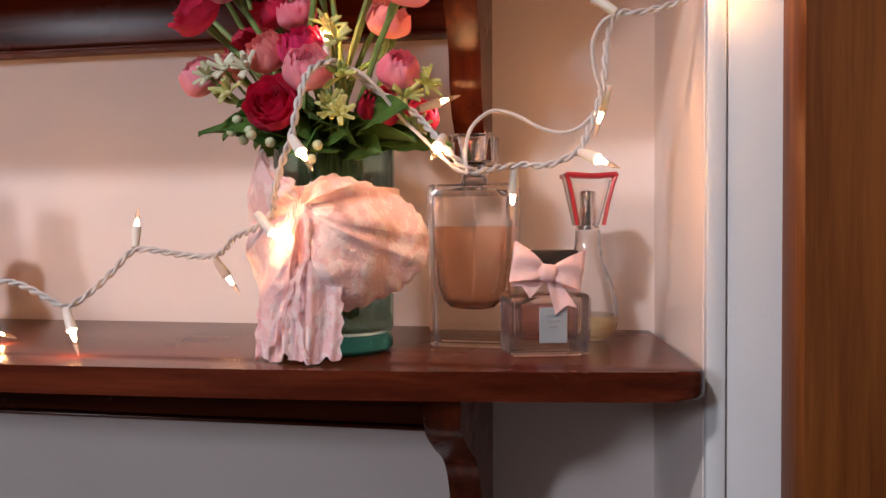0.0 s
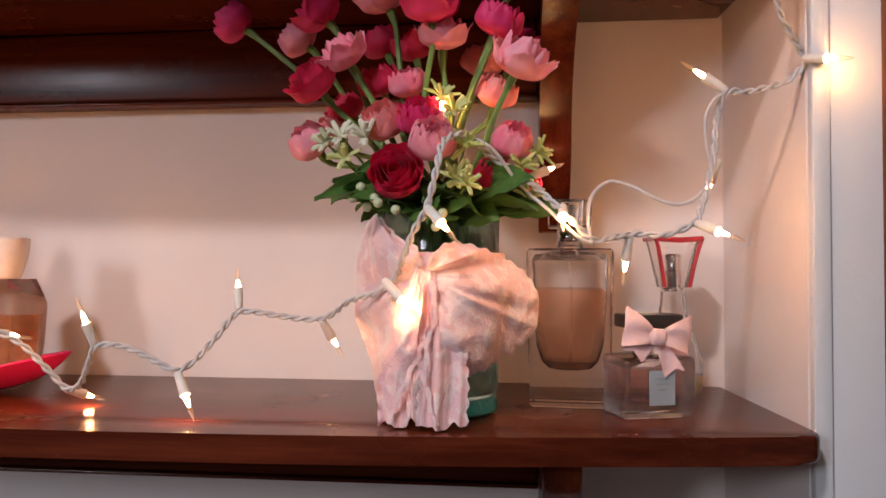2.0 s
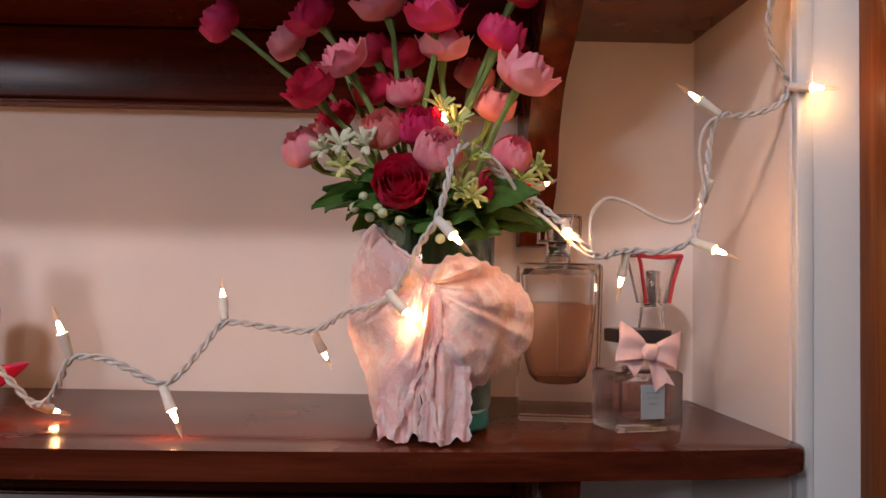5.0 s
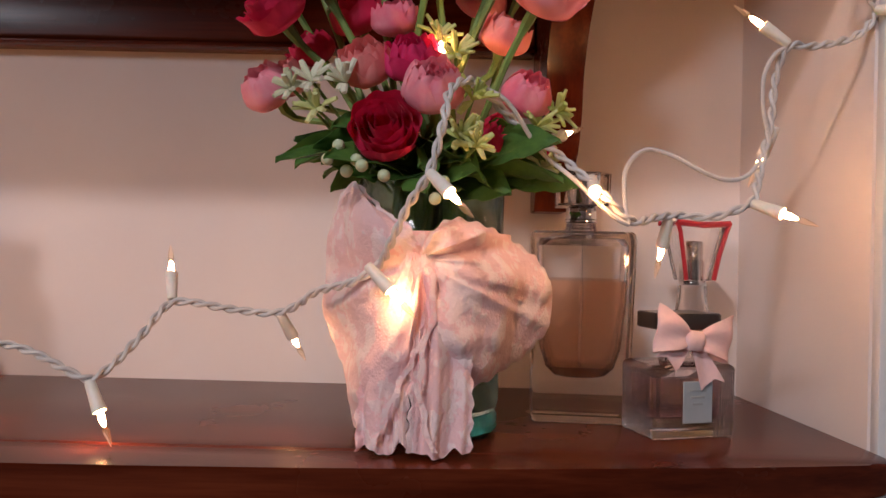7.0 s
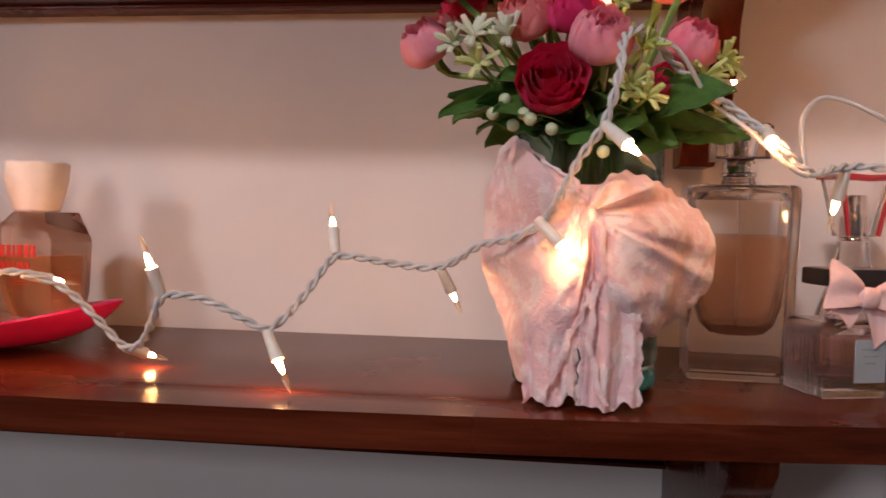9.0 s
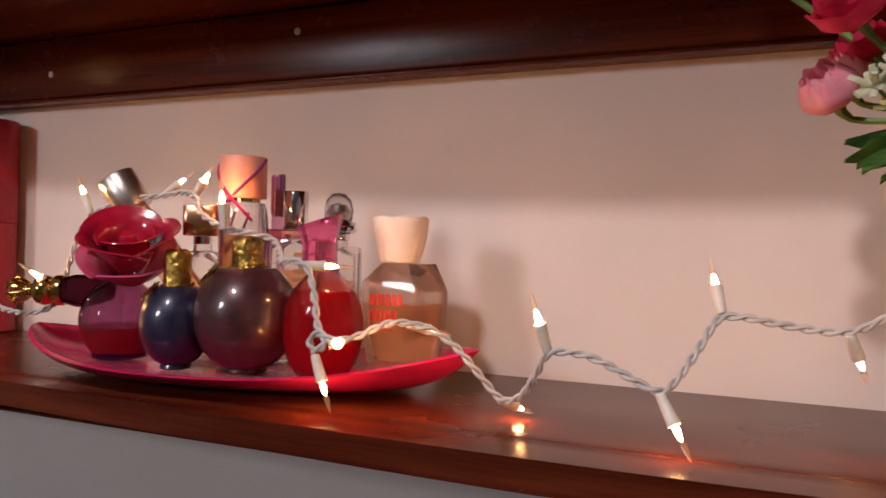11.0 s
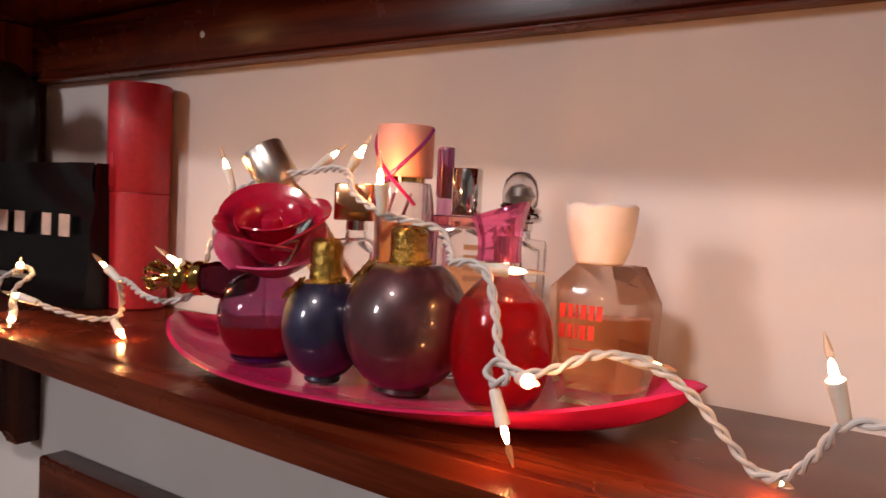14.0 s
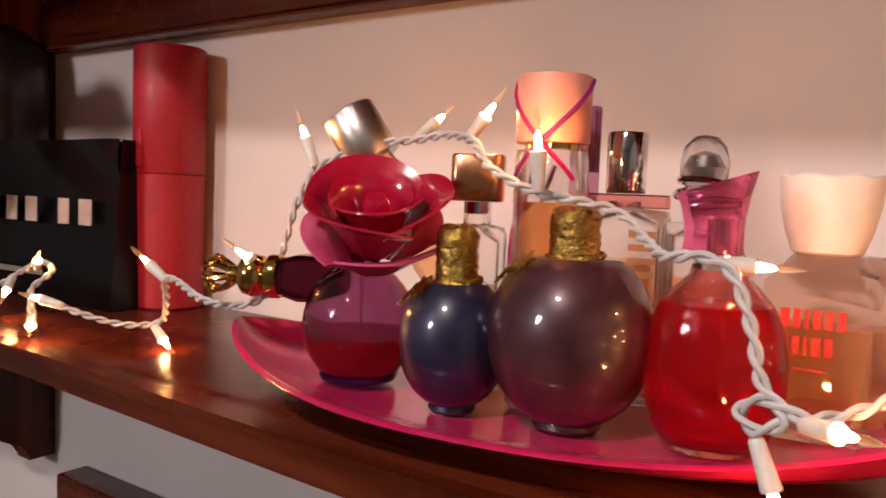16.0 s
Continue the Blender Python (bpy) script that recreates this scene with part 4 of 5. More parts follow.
st = part("stopper", lathe([(0.0, 0.0985), (0.0072, 0.0985), (0.0100, 0.1035), (0.0105, 0.110), (0.0088, 0.117), (0.005, 0.1212), (0.0, 0.1222)], 28), glassy("smoky_glass", (0.80, 0.80, 0.82), 0.0, 1.5, 0.05), dome, "clear glass dome")
put(part("bead", lathe([(0.0, -0.006), (0.004, -0.0045), (0.006, 0.0), (0.004, 0.0045), (0.0, 0.006)], 18), SILVER, dome, "silver bead inside the dome"), (0, 0, 0.108))
part("stopper_core", lathe([(0.0, 0.0942), (0.0065, 0.0942), (0.0098, 0.0975), (0.0072, 0.0983), (0.0, 0.0984)], 24), CHROME, dome, "silver seat of the stopper")
for j in range(3):
    pts = [((0.0118 - 0.0008 * j) * math.cos(a * 0.3), (0.0118 - 0.0008 * j) * math.sin(a * 0.3), 0.0955 + 0.0028 * j + 0.0016 * math.sin(a * 0.3 + j * 2)) for a in range(22)]
    part("silver_coil", sweep(pts, 0.0015, 6), CHROME, dome, "silver ring round the stopper")

# rounded red bottle with a faceted pink cap
redb = thing("perfume_bottle", (-0.4055, 0.7380, BASE), "rounded red glass perfume bottle with hot pink cap", "perfume bottle", rot=(0, 0, 18))


def twisted(z, a, b, ridge=0.035):
    """One level of the swirled glass: seven soft ridges that turn as they rise."""
    pts = []
    for k in range(56):
        t = 2 * math.pi * k / 56
        f = 1 + ridge * abs(math.sin(3.5 * (t - 16 * z)))
        pts.append((a * f * math.cos(t), b * f * math.sin(t), z))
    return pts


sec = [(0.0, 0.0135, 0.0105, 0), (0.0015, 0.0165, 0.0125, 0.01), (0.008, 0.0205, 0.0155, 0.03), (0.016, 0.0232, 0.0175, 0.04), (0.026, 0.0250, 0.0190, 0.045), (0.036, 0.0252, 0.0192, 0.045), (0.046, 0.0238, 0.0182, 0.04), (0.055, 0.0202, 0.0158, 0.03), (0.062, 0.0145, 0.0120, 0.015), (0.066, 0.0105, 0.0092, 0), (0.070, 0.0096, 0.0088, 0)]
inn = [(max(z, 0.004 + 0.2 * z), a - 0.0026, b - 0.0026, rg) for z, a, b, rg in sec]
part("glass_body", skin([twisted(*q) for q in sec + inn[::-1]]), glassy("pale_pink_glass", (1.0, 0.60, 0.62), 0.0, 1.45, 0.2), redb, "swirled rosy glass", 60)
part("perfume", skin([twisted(z + 0.0002, a + 0.0002, b + 0.0002, rg) for z, a, b, rg in inn[:8]]), REDLIQ, redb, "bright red perfume", 60)
part("neck", lathe([(0.0, 0.0682), (0.0088, 0.0682), (0.0088, 0.074), (0.0, 0.074)]), CHROME, redb)
bm = loft([(0.0742, 0.0112, 0.0092, 3), (0.078, 0.0105, 0.0090, 3), (0.086, 0.0108, 0.0095, 3), (0.094, 0.0122, 0.0105, 4), (0.1000, 0.0142, 0.0118, 4)], 10)
for vtx in bm.verts:
    vtx.co.z += 0.0035 * (vtx.co.x / 0.012) * max(0.0, (vtx.co.z - 0.080) / 0.018)
put(part("cap", bm, HOTPINK, redb, "faceted hot pink acrylic cap", 15), (-0.003, 0, 0))
part("spray_head", lathe([(0.0, 0.0742), (0.005, 0.0742), (0.005, 0.087), (0.0, 0.087)], 20), CHROME, redb)

# faceted bottle with a cream pleated cap
ple = thing("perfume_bottle", (-0.377, 0.789, BASE), "faceted clear perfume bottle with cream pleated cap and red print", "perfume bottle", rot=(0, 0, 20))


def gem(levels, k=1.0, zmax=1.0):
    """Convex faceted block; k shrinks it towards its middle."""
    bm = bmesh.new()
    for z, ring in levels:
        for x, y in ring:
            bm.verts.new((0.003 + (x - 0.003) * k, y * k, min(0.038 + (z - 0.038) * k, zmax)))
    r = bmesh.ops.convex_hull(bm, input=bm.verts)
    loose = {v for v in r["geom_interior"] + r["geom_unused"] if isinstance(v, bmesh.types.BMVert)}
    bmesh.ops.delete(bm, geom=list(loose), context="VERTS")
    bmesh.ops.dissolve_limit(bm, angle_limit=radians(3), verts=bm.verts, edges=bm.edges)
    return bm


GEM = [
    (0.0003, [(-0.017, -0.011), (0.011, -0.017), (0.026, -0.004), (0.021, 0.014), (-0.013, 0.014)]),
    (0.022, [(-0.0235, -0.0105), (0.0130, -0.0215), (0.0320, -0.006), (0.026, 0.018), (-0.019, 0.017)]),
    (0.055, [(0.0130, -0.0215), (0.0335, -0.004), (0.028, 0.016)]),
    (0.061, [(-0.0240, -0.0090), (-0.020, 0.015), (0.0105, -0.0195)]),
    (0.0735, [(-0.0115, -0.0085), (0.007, -0.0115), (0.0245, 0.0), (0.017, 0.010), (-0.010, 0.010)]),
]
part("glass_body", gem(GEM), AMBERG, ple, "peach-tinted faceted glass", 5)
part("perfume", gem(GEM, 0.80, 0.046), PEACHL, ple, "peach perfume, half full", 5)
bm = bmesh.new()
N = 64
rings = []
for z, r in ((0.0738, 0.0118), (0.0748, 0.0132), (0.083, 0.0160), (0.093, 0.0181), (0.1035, 0.0190), (0.1045, 0.0182), (0.1030, 0.0160), (0.1028, 0.0005)):
    rings.append([bm.verts.new((r * (1 + (0.010 if k % 2 else -0.004) * (r > 0.01)) * math.cos(2 * math.pi * k / N), r * (1 + (0.010 if k % 2 else -0.004)) * math.sin(2 * math.pi * k / N), z + 0.0011 * abs(math.sin(3.5 * 2 * math.pi * k / N)) * (z > 0.1))) for k in range(N)])
for r0, r1 in zip(rings, rings[1:]):
    for k in range(N):
        bm.faces.new((r0[k], r0[(k + 1) % N], r1[(k + 1) % N], r1[k]))
bm.faces.new(rings[0][::-1])
part("cap", bm, CREAM, ple, "cream pleated cap", 25)
for z, widths in ((0.0455, (3.4, 2.6, 1.6, 3.2, 2.8, 3.0)), (0.0350, (3.4, 2.6, 1.6, 3.2, 3.0))):
    along = -0.0130
    for w in widths:
        w *= 0.001
        bar = part("print_bar", box(along, along + w, -0.0010, -0.0003, z, z + 0.0075, 0.0002, 1), PRINT, ple)
        put(bar, (-0.0055, -0.0166, 0.0), (0, 0, -16))
        along += w + 0.0013
put(part("print_bar", box(-0.007, 0.004, -0.0009, -0.0003, 0.0290, 0.0298), PRINT, ple), (-0.0055, -0.0166, 0.0), (0, 0, -16))

# ---- far end of the shelf ----
REDTUBE = plastic("red_leatherette", (0.40, 0.011, 0.022), 0.5, 0.1, 0.15, grain=180.0, relief=0.3)
tube = thing("tube_case", (-0.8930, 0.8555, 0.0), "tall red cylindrical case standing on the shelf", "case")
part("base", lathe([(0.0, 0.0004), (0.0292, 0.0004), (0.0302, 0.0015), (0.0302, 0.1115), (0.0292, 0.1125), (0.0, 0.1125)], 48), REDTUBE, tube)
part("lid", lathe([(0.0, 0.1128), (0.0296, 0.1128), (0.0305, 0.1138), (0.0305, 0.2165), (0.0292, 0.2182), (0.0, 0.2185)], 48), REDTUBE, tube, "red lid")
tube.scale = (0.97, 0.97, 1.0)
part("clasp", box(-0.003, 0.004, -0.0318, -0.0298, 0.118, 0.150, 0.001, 2), REDTUBE, tube)

GLOSSB = plastic("glossy_black_paper", (0.003, 0.003, 0.0035), 0.24, 0.0, grain=14.0, relief=0.3)
GLOSSB.node_tree.nodes["Principled BSDF"].inputs["Specular IOR Level"].default_value = 0.25
bag = thing("gift_bag", (-1.024, 0.815, 0.0), "small glossy black paper bag with pale print", "bag", rot=(0, 0, 3))


def bag_fn(side):
    def fn(u, v):
        x = (u - 0.5) * 0.265
        crease = 0.003 * math.sin(7 * u + 4 * v) * v + 0.002 * math.sin(17 * u * v + 2)
        return (x, side * (0.022 - 0.010 * v) + crease, 0.0006 + v * 0.1385)
    return fn


bm = sheet(bag_fn(-1), 24, 14, None, 0.0006)
sheet(bag_fn(1), 24, 14, bm)
for sx in (-1, 1):
    sheet(lambda u, v, sx=sx: (sx * (0.1325 - 0.006 * math.sin(math.pi * u) * v), (u - 0.5) * (0.044 - 0.02 * v), 0.0006 + v * 0.1385), 6, 14, bm)
sheet(lambda u, v: ((u - 0.5) * 0.265, (v - 0.5) * 0.044, 0.0006), 4, 4, bm)
part("paper", bm, GLOSSB, bag)
PALE = plastic("pale_print", (0.62, 0.45, 0.38), 0.5)
x = -0.096
for w in (13, 13, 15, 16, 17, 0, 15, 17):
    w *= 0.001
    if w:
        part("print_bar", box(x, x + w, -0.0232, -0.0222, 0.068, 0.0895, 0.0003, 1), PALE, bag)
    x += (w or 0.004) + 0.0135
part("print_bar", box(-0.070, 0.045, -0.0262, -0.0252, 0.0225, 0.0275, 0.0003, 1), plastic("grey_small_print", (0.20, 0.18, 0.17), 0.5), bag)

DARK = plastic("dark_glaze", (0.016, 0.017, 0.018), 0.35, 0.3)
pot = thing("black_vase", (-1.21, 0.835, 0.0), "large rounded black vase with a grey ring emblem", "vase")
part("body", loft([(0.0005, 0.105, 0.036, 4), (0.004, 0.11, 0.04, 4), (0.2, 0.115, 0.042, 4), (0.235, 0.11, 0.040, 3.4), (0.255, 0.085, 0.032, 2.8), (0.262, 0.05, 0.022, 2.2)], 40), DARK, pot)
ring = [(0.030 * math.cos(a * math.pi / 16), 0, 0.030 * math.sin(a * math.pi / 16)) for a in range(33)]
put(part("emblem_ring", sweep(ring, 0.0022, 6), plastic("grey_emblem", (0.22, 0.24, 0.22), 0.5), pot, "grey ring emblem"), (0.03, -0.0425, 0.112))
put(part("emblem_patch", box(-0.012, 0.012, -0.001, 0.001, -0.012, 0.012, 0.0008, 2), plastic("green_patch", (0.16, 0.24, 0.10), 0.6), pot, "small green patch"), (0.085, -0.0405, 0.185))

# ---- silk flowers ----
STEMG = plastic("green_stem", (0.15, 0.25, 0.06), 0.55, vary=0.25)
LEAFG = petal_mat("dark_green_leaf", (0.040, 0.125, 0.018), (0.115, 0.265, 0.042))
LIME = petal_mat("lime_blossom", (0.50, 0.62, 0.14), (0.80, 0.82, 0.45))
WHITEB = petal_mat("white_blossom", (0.62, 0.66, 0.36), (0.82, 0.82, 0.68))
BERRY = plastic("pale_green_berry", (0.50, 0.56, 0.36), 0.4, sub=0.2)
PETALS = {
    "p": petal_mat("pale_pink_silk", (0.93, 0.22, 0.33), (0.98, 0.46, 0.54)),
    "h": petal_mat("hot_pink_silk", (0.70, 0.014, 0.13), (0.88, 0.06, 0.24)),
    "c": petal_mat("crimson_silk", (0.60, 0.010, 0.065), (0.84, 0.032, 0.13)),
    "s": petal_mat("salmon_silk", (0.87, 0.24, 0.25), (0.94, 0.42, 0.38)),
}


def petal_cup(bm, turn, width, height, cup, inn, point, rnd, ruffle=0.0):
    """One bowl-shaped petal added to the flower's mesh; inn above 0 closes it over the heart, below 0 spreads its tip."""
    wob, ph = rnd.uniform(-0.5, 0.5), rnd.uniform(0, 6.28)
    def fn(u, v):
        s = (u - 0.5) * 2
        full = math.sin(min(1.0, 0.30 + v * 1.1) * math.pi * 0.5)
        full *= 1 - point * max(0.0, (v - 0.55) / 0.45) ** 1.8
        bowl = math.sin(min(1.0, 0.10 + v * 1.55) * math.pi * 0.5)
        r = cup * bowl * (1 - inn * max(0.0, (v - 0.5) * 2) ** 2)
        r += 0.0006 * math.sin(6 * s + ph) * v + ruffle * math.sin(9 * s + ph) * v * v
        z = height * (v ** 1.35) * (1 - 0.10 * abs(s) ** 2) + 0.0006 * math.sin(5 * s + ph) * v + 0.0022 * wob * s * v * v + ruffle * math.sin(7 * s + 2 * ph) * v * v
        ang = s * width * full + turn + wob * 0.2 * v
        return (r * math.cos(ang), r * math.sin(ang), z)
    sheet(fn, 10, 9, bm)


def ranunculus(seed, kind):
    """A full silk head: 0 a tight ball, 1 half open, 2 with spread pointed outer petals, 3 wide open with ringed petals."""
    rnd = random.Random(seed)
    bm = bmesh.new()
    layers = [(0.0035, 0.0180, 3, 1.5, 0.55, 0.2), (0.0062, 0.0195, 4, 1.2, 0.50, 0.25), (0.0090, 0.0205, 4, 1.15, 0.45, 0.3), (0.0116, 0.0205, 5, 0.95, 0.42, 0.35), (0.0138, 0.0195, 5, 0.92, 0.36, 0.4)]
    if kind == 1:
        layers[4] = (0.0148, 0.0180, 5, 0.85, 0.12, 0.45)
        layers[3] = (0.0122, 0.0200, 5, 0.90, 0.28, 0.4)
    if kind == 2:
        layers[3] = (0.0128, 0.0195, 5, 0.90, 0.16, 0.5)
        layers[4] = (0.0150, 0.0160, 6, 0.62, -0.30, 0.72)
    if kind == 3:
        layers = [(0.0042, 0.0185, 3, 1.5, -0.02, 0.1), (0.0066, 0.0188, 3, 1.5, 0.0, 0.1), (0.0090, 0.0185, 4, 1.2, 0.02, 0.15), (0.0116, 0.0172, 4, 1.2, 0.02, 0.2), (0.0146, 0.0150, 5, 0.95, -0.04, 0.3)]
    for cup, ht, n, wd, inn, point in layers:
        o = rnd.uniform(0, 6.28)
        for i in range(n):
            petal_cup(bm, o + 2 * math.pi * i / n + rnd.uniform(-0.12, 0.12), wd, ht * rnd.uniform(0.92, 1.07), cup * rnd.uniform(0.96, 1.05), inn + rnd.uniform(-0.08, 0.08), point, rnd)
    return bm


FLOWER_MESH = {}
for c in PETALS:
    for k in range(4):
        FLOWER_MESH[c, k] = finish(ranunculus(17 * k + ord(c), k), "flower", PETALS[c], 80)

bouquet = thing("flower_bouquet", (-0.033, 0.748, 0.0), "bouquet of pink and crimson silk ranunculus in the vase", "flowers")
EYE = Vector((-0.002, 0.233, 0.098))
FOOT = Vector((-0.033, 0.748, 0.03))
# x and z of each head on the plane y = 0.73, its true depth, colour, opening, size and lean towards the viewer
HEADS = [
    (-0.172, 0.259, 0.765, "h", 1, 1.0, 20), (-0.114, 0.264, 0.76, "h", 2, 1.05, 15), (-0.070, 0.274, 0.745, "p", 2, 1.1, 10), (-0.037, 0.266, 0.72, "h", 2, 1.12, 12),
    (0.019, 0.284, 0.742, "c", 1, 1.0, 10), (-0.128, 0.247, 0.775, "p", 1, 1.0, 20), (-0.030, 0.247, 0.735, "p", 2, 1.05, 15), (0.007, 0.254, 0.725, "h", 1, 1.05, 15),
    (-0.095, 0.236, 0.72, "p", 2, 1.0, 20), (-0.116, 0.218, 0.725, "c", 3, 1.08, 50), (-0.073, 0.217, 0.755, "c", 1, 1.0, 30), (-0.053, 0.215, 0.745, "p", 1, 0.9, 30),
    (0.022, 0.229, 0.715, "p", 2, 1.2, 15), (0.004, 0.208, 0.755, "s", 1, 1.0, 30), (-0.068, 0.191, 0.73, "s", 1, 1.0, 55), (-0.044, 0.193, 0.725, "h", 1, 1.0, 50),
    (-0.118, 0.178, 0.745, "p", 0, 1.05, 55), (-0.058, 0.157, 0.705, "c", 3, 1.08, 76), (-0.034, 0.178, 0.705, "p", 0, 1.1, 55), (0.015, 0.176, 0.735, "p", 0, 1.0, 45),
    (0.003, 0.154, 0.735, "c", 0, 1.0, 60), (-0.007, 0.228, 0.78, "s", 1, 1.0, 25), (-0.096, 0.199, 0.775, "c", 1, 0.95, 40), (-0.073, 0.243, 0.79, "c", 1, 1.0, 20),
    (-0.052, 0.240, 0.79, "c", 2, 1.0, 20), (0.018, 0.240, 0.775, "h", 2, 1.0, 20), (0.022, 0.150, 0.765, "h", 0, 0.9, 50), (-0.105, 0.186, 0.775, "s", 1, 0.95, 50),
]
rnd = random.Random(5)
for x, z, y, c, k, size, lean in HEADS:
    if z < 0.22:
        size, y = size * 1.0, y - 0.006
    d = Vector((x, 0.73, z)) - EYE
    p = EYE + d * ((y - EYE.y) / d.y)
    out = (p - Vector((-0.033, 0.748, 0.10)))
    up = Vector((out.x * 1.1, out.y * 0.6 - math.tan(math.radians(lean)) * 0.08, 0.11)).normalized()
    base = p - up * 0.010 * size
    f = part("flower", FLOWER_MESH[c, k], None, bouquet, {"p": "pale pink silk flower", "h": "hot pink silk flower", "c": "crimson silk flower", "s": "salmon pink silk flower"}[c])
    loc = base - Vector((-0.033, 0.748, 0))
    f.matrix_basis = Matrix.Translation(loc * S) @ up.to_track_quat("Z", "Y").to_matrix().to_4x4() @ Matrix.Rotation(rnd.uniform(0, 6.28), 4, "Z") @ Matrix.Scale(size, 4)
    neck = Vector((rnd.uniform(-0.018, 0.018), rnd.uniform(-0.014, 0.014), 0.12))
    path = spline([(rnd.uniform(-0.015, 0.015), rnd.uniform(-0.012, 0.012), 0.02), neck, neck.lerp(loc, 0.55) + Vector((0, 0, 0.008)), loc - up * 0.012, loc + up * 0.001], 0.008)
    part("stem", sweep(path, lambda t: 0.0019 if t < 0.96 else 0.0030, 6), STEMG, bouquet)

LEAF = {}
for k, (ln, wd, curl) in enumerate(((0.058, 0.0125, 0.006), (0.045, 0.0175, 0.010), (0.036, 0.0135, 0.004))):
    def leaf_fn(u, v, ln=ln, wd=wd, curl=curl):
        s = (v - 0.5) * 2
        w = wd * math.sin(math.pi * min(1, u * 0.94 + 0.05)) ** 0.8 * (1 + 0.10 * math.sin(u * 26))
        return (s * w, ln * u, curl * math.sin(u * 2.6) - 0.4 * curl * (1 - abs(s)) + 0.0012 * math.sin(9 * u + 4 * s) - 0.010 * u * u)
    LEAF[k] = finish(sheet(leaf_fn, 12, 6, None, 0.0004), "leaf", LEAFG, 60)
rnd = random.Random(11)
for i in range(34):
    a = math.radians(-175 + 170 * ((i * 0.618) % 1.0) if i < 28 else rnd.uniform(0, 180))
    tilt = rnd.uniform(-10, 28)
    k = 2 if abs(math.degrees(a) + 85) < 38 else i % 3
    r = rnd.uniform(0.012, 0.028) if k < 2 else rnd.uniform(0.010, 0.022)
    lf = part("leaf", LEAF[k], None, bouquet)
    put(lf, (r * math.cos(a), r * math.sin(a), rnd.uniform(0.132, 0.146)), (tilt, rnd.choice((-1, 1)) * rnd.uniform(20, 60), math.degrees(a) - 90))
for x, z, deg in ((-0.040, 0.146, 100), (-0.036, 0.139, 93)):
    put(part("leaf", LEAF[0], None, bouquet, "long dark leaf"), (x + 0.006 + 0.033, -0.022, z), (8, 40, deg))


def blossom(seed, n, size):
    """A starry sprig of narrow petals."""
    rnd = random.Random(seed)
    bm = bmesh.new()
    for i in range(n):
        a = 2 * math.pi * i / n + rnd.uniform(-0.3, 0.3)
        e = rnd.uniform(0.15, 1.25)
        ln = size * rnd.uniform(0.7, 1.1)
        d = Vector((math.cos(a) * math.cos(e), math.sin(a) * math.cos(e), math.sin(e)))
        sweep([d * 0.001, d * ln * 0.5 + Vector((0, 0, ln * 0.10)), d * ln], lambda t: 0.0006 + 0.0017 * math.sin(min(1, 0.02 + t * 0.86) * math.pi) ** 0.8 * (0.5 + 0.6 * t), 6, bm, 0.6)
    return bm


for x, z, y, m, seed in ((-0.105, 0.176, 0.715, WHITEB, 1), (-0.078, 0.180, 0.712, WHITEB, 2), (-0.014, 0.172, 0.700, LIME, 3), (0.030, 0.168, 0.735, LIME, 4), (-0.020, 0.152, 0.700, LIME, 5), (-0.092, 0.166, 0.716, LIME, 6), (-0.030, 0.205, 0.735, LIME, 7), (-0.012, 0.148, 0.695, LIME, 8), (-0.095, 0.180, 0.715, WHITEB, 9), (0.020, 0.160, 0.725, LIME, 10), (-0.022, 0.195, 0.72, LIME, 11), (0.024, 0.140, 0.735, LIME, 12)):
    d = Vector((x, 0.73, z)) - EYE
    p = EYE + d * ((y - EYE.y) / d.y) - Vector((-0.033, 0.748, 0))
    b = part("blossom", blossom(seed, 12, 0.0132), m, bouquet, "white starry blossom" if m == WHITEB else "lime green starry blossom")
    dirn = Vector((p.x, p.y - 0.05, 0.06)).normalized()
    b.matrix_basis = Matrix.Translation(p * S) @ dirn.to_track_quat("Z", "Y").to_matrix().to_4x4()
    part("stem", sweep(spline([(p.x * 0.3, p.y * 0.3, 0.12), (p.x * 0.7, p.y * 0.7, (0.12 + p.z) / 2 + 0.006), tuple(p)], 0.01), 0.0009, 5), STEMG, bouquet)
for x, z, y in ((-0.076, 0.141, 0.715), (-0.067, 0.134, 0.712), (-0.064, 0.131, 0.708), (-0.054, 0.127, 0.712), (-0.072, 0.129, 0.715), (-0.082, 0.135, 0.72), (-0.030, 0.117, 0.715), (-0.026, 0.125, 0.715)):
    bm = bmesh.new()
    bmesh.ops.create_icosphere(bm, subdivisions=2, radius=0.0031)
    put(part("berry", bm, BERRY, bouquet), (x + 0.033, y - 0.766, z + 0.003))

# big pink silk peony in front of the black vase
peony = thing("silk_peony", (-1.078, 0.75, 0.0), "large pink silk peony leaning before the black vase", "flower")
rnd = random.Random(21)
PEON = petal_mat("bright_pink_silk", (0.78, 0.16, 0.36), (0.90, 0.42, 0.56))
head = part("flower_head", lathe([(0.0, 0.0), (0.010, 0.002), (0.016, 0.014), (0.013, 0.032), (0.0, 0.038)], 16), PEON, peony)
put(head, (0.010, 0, 0.142), (48, 12, 0))
head.scale = (1.2, 1.2, 1.2)
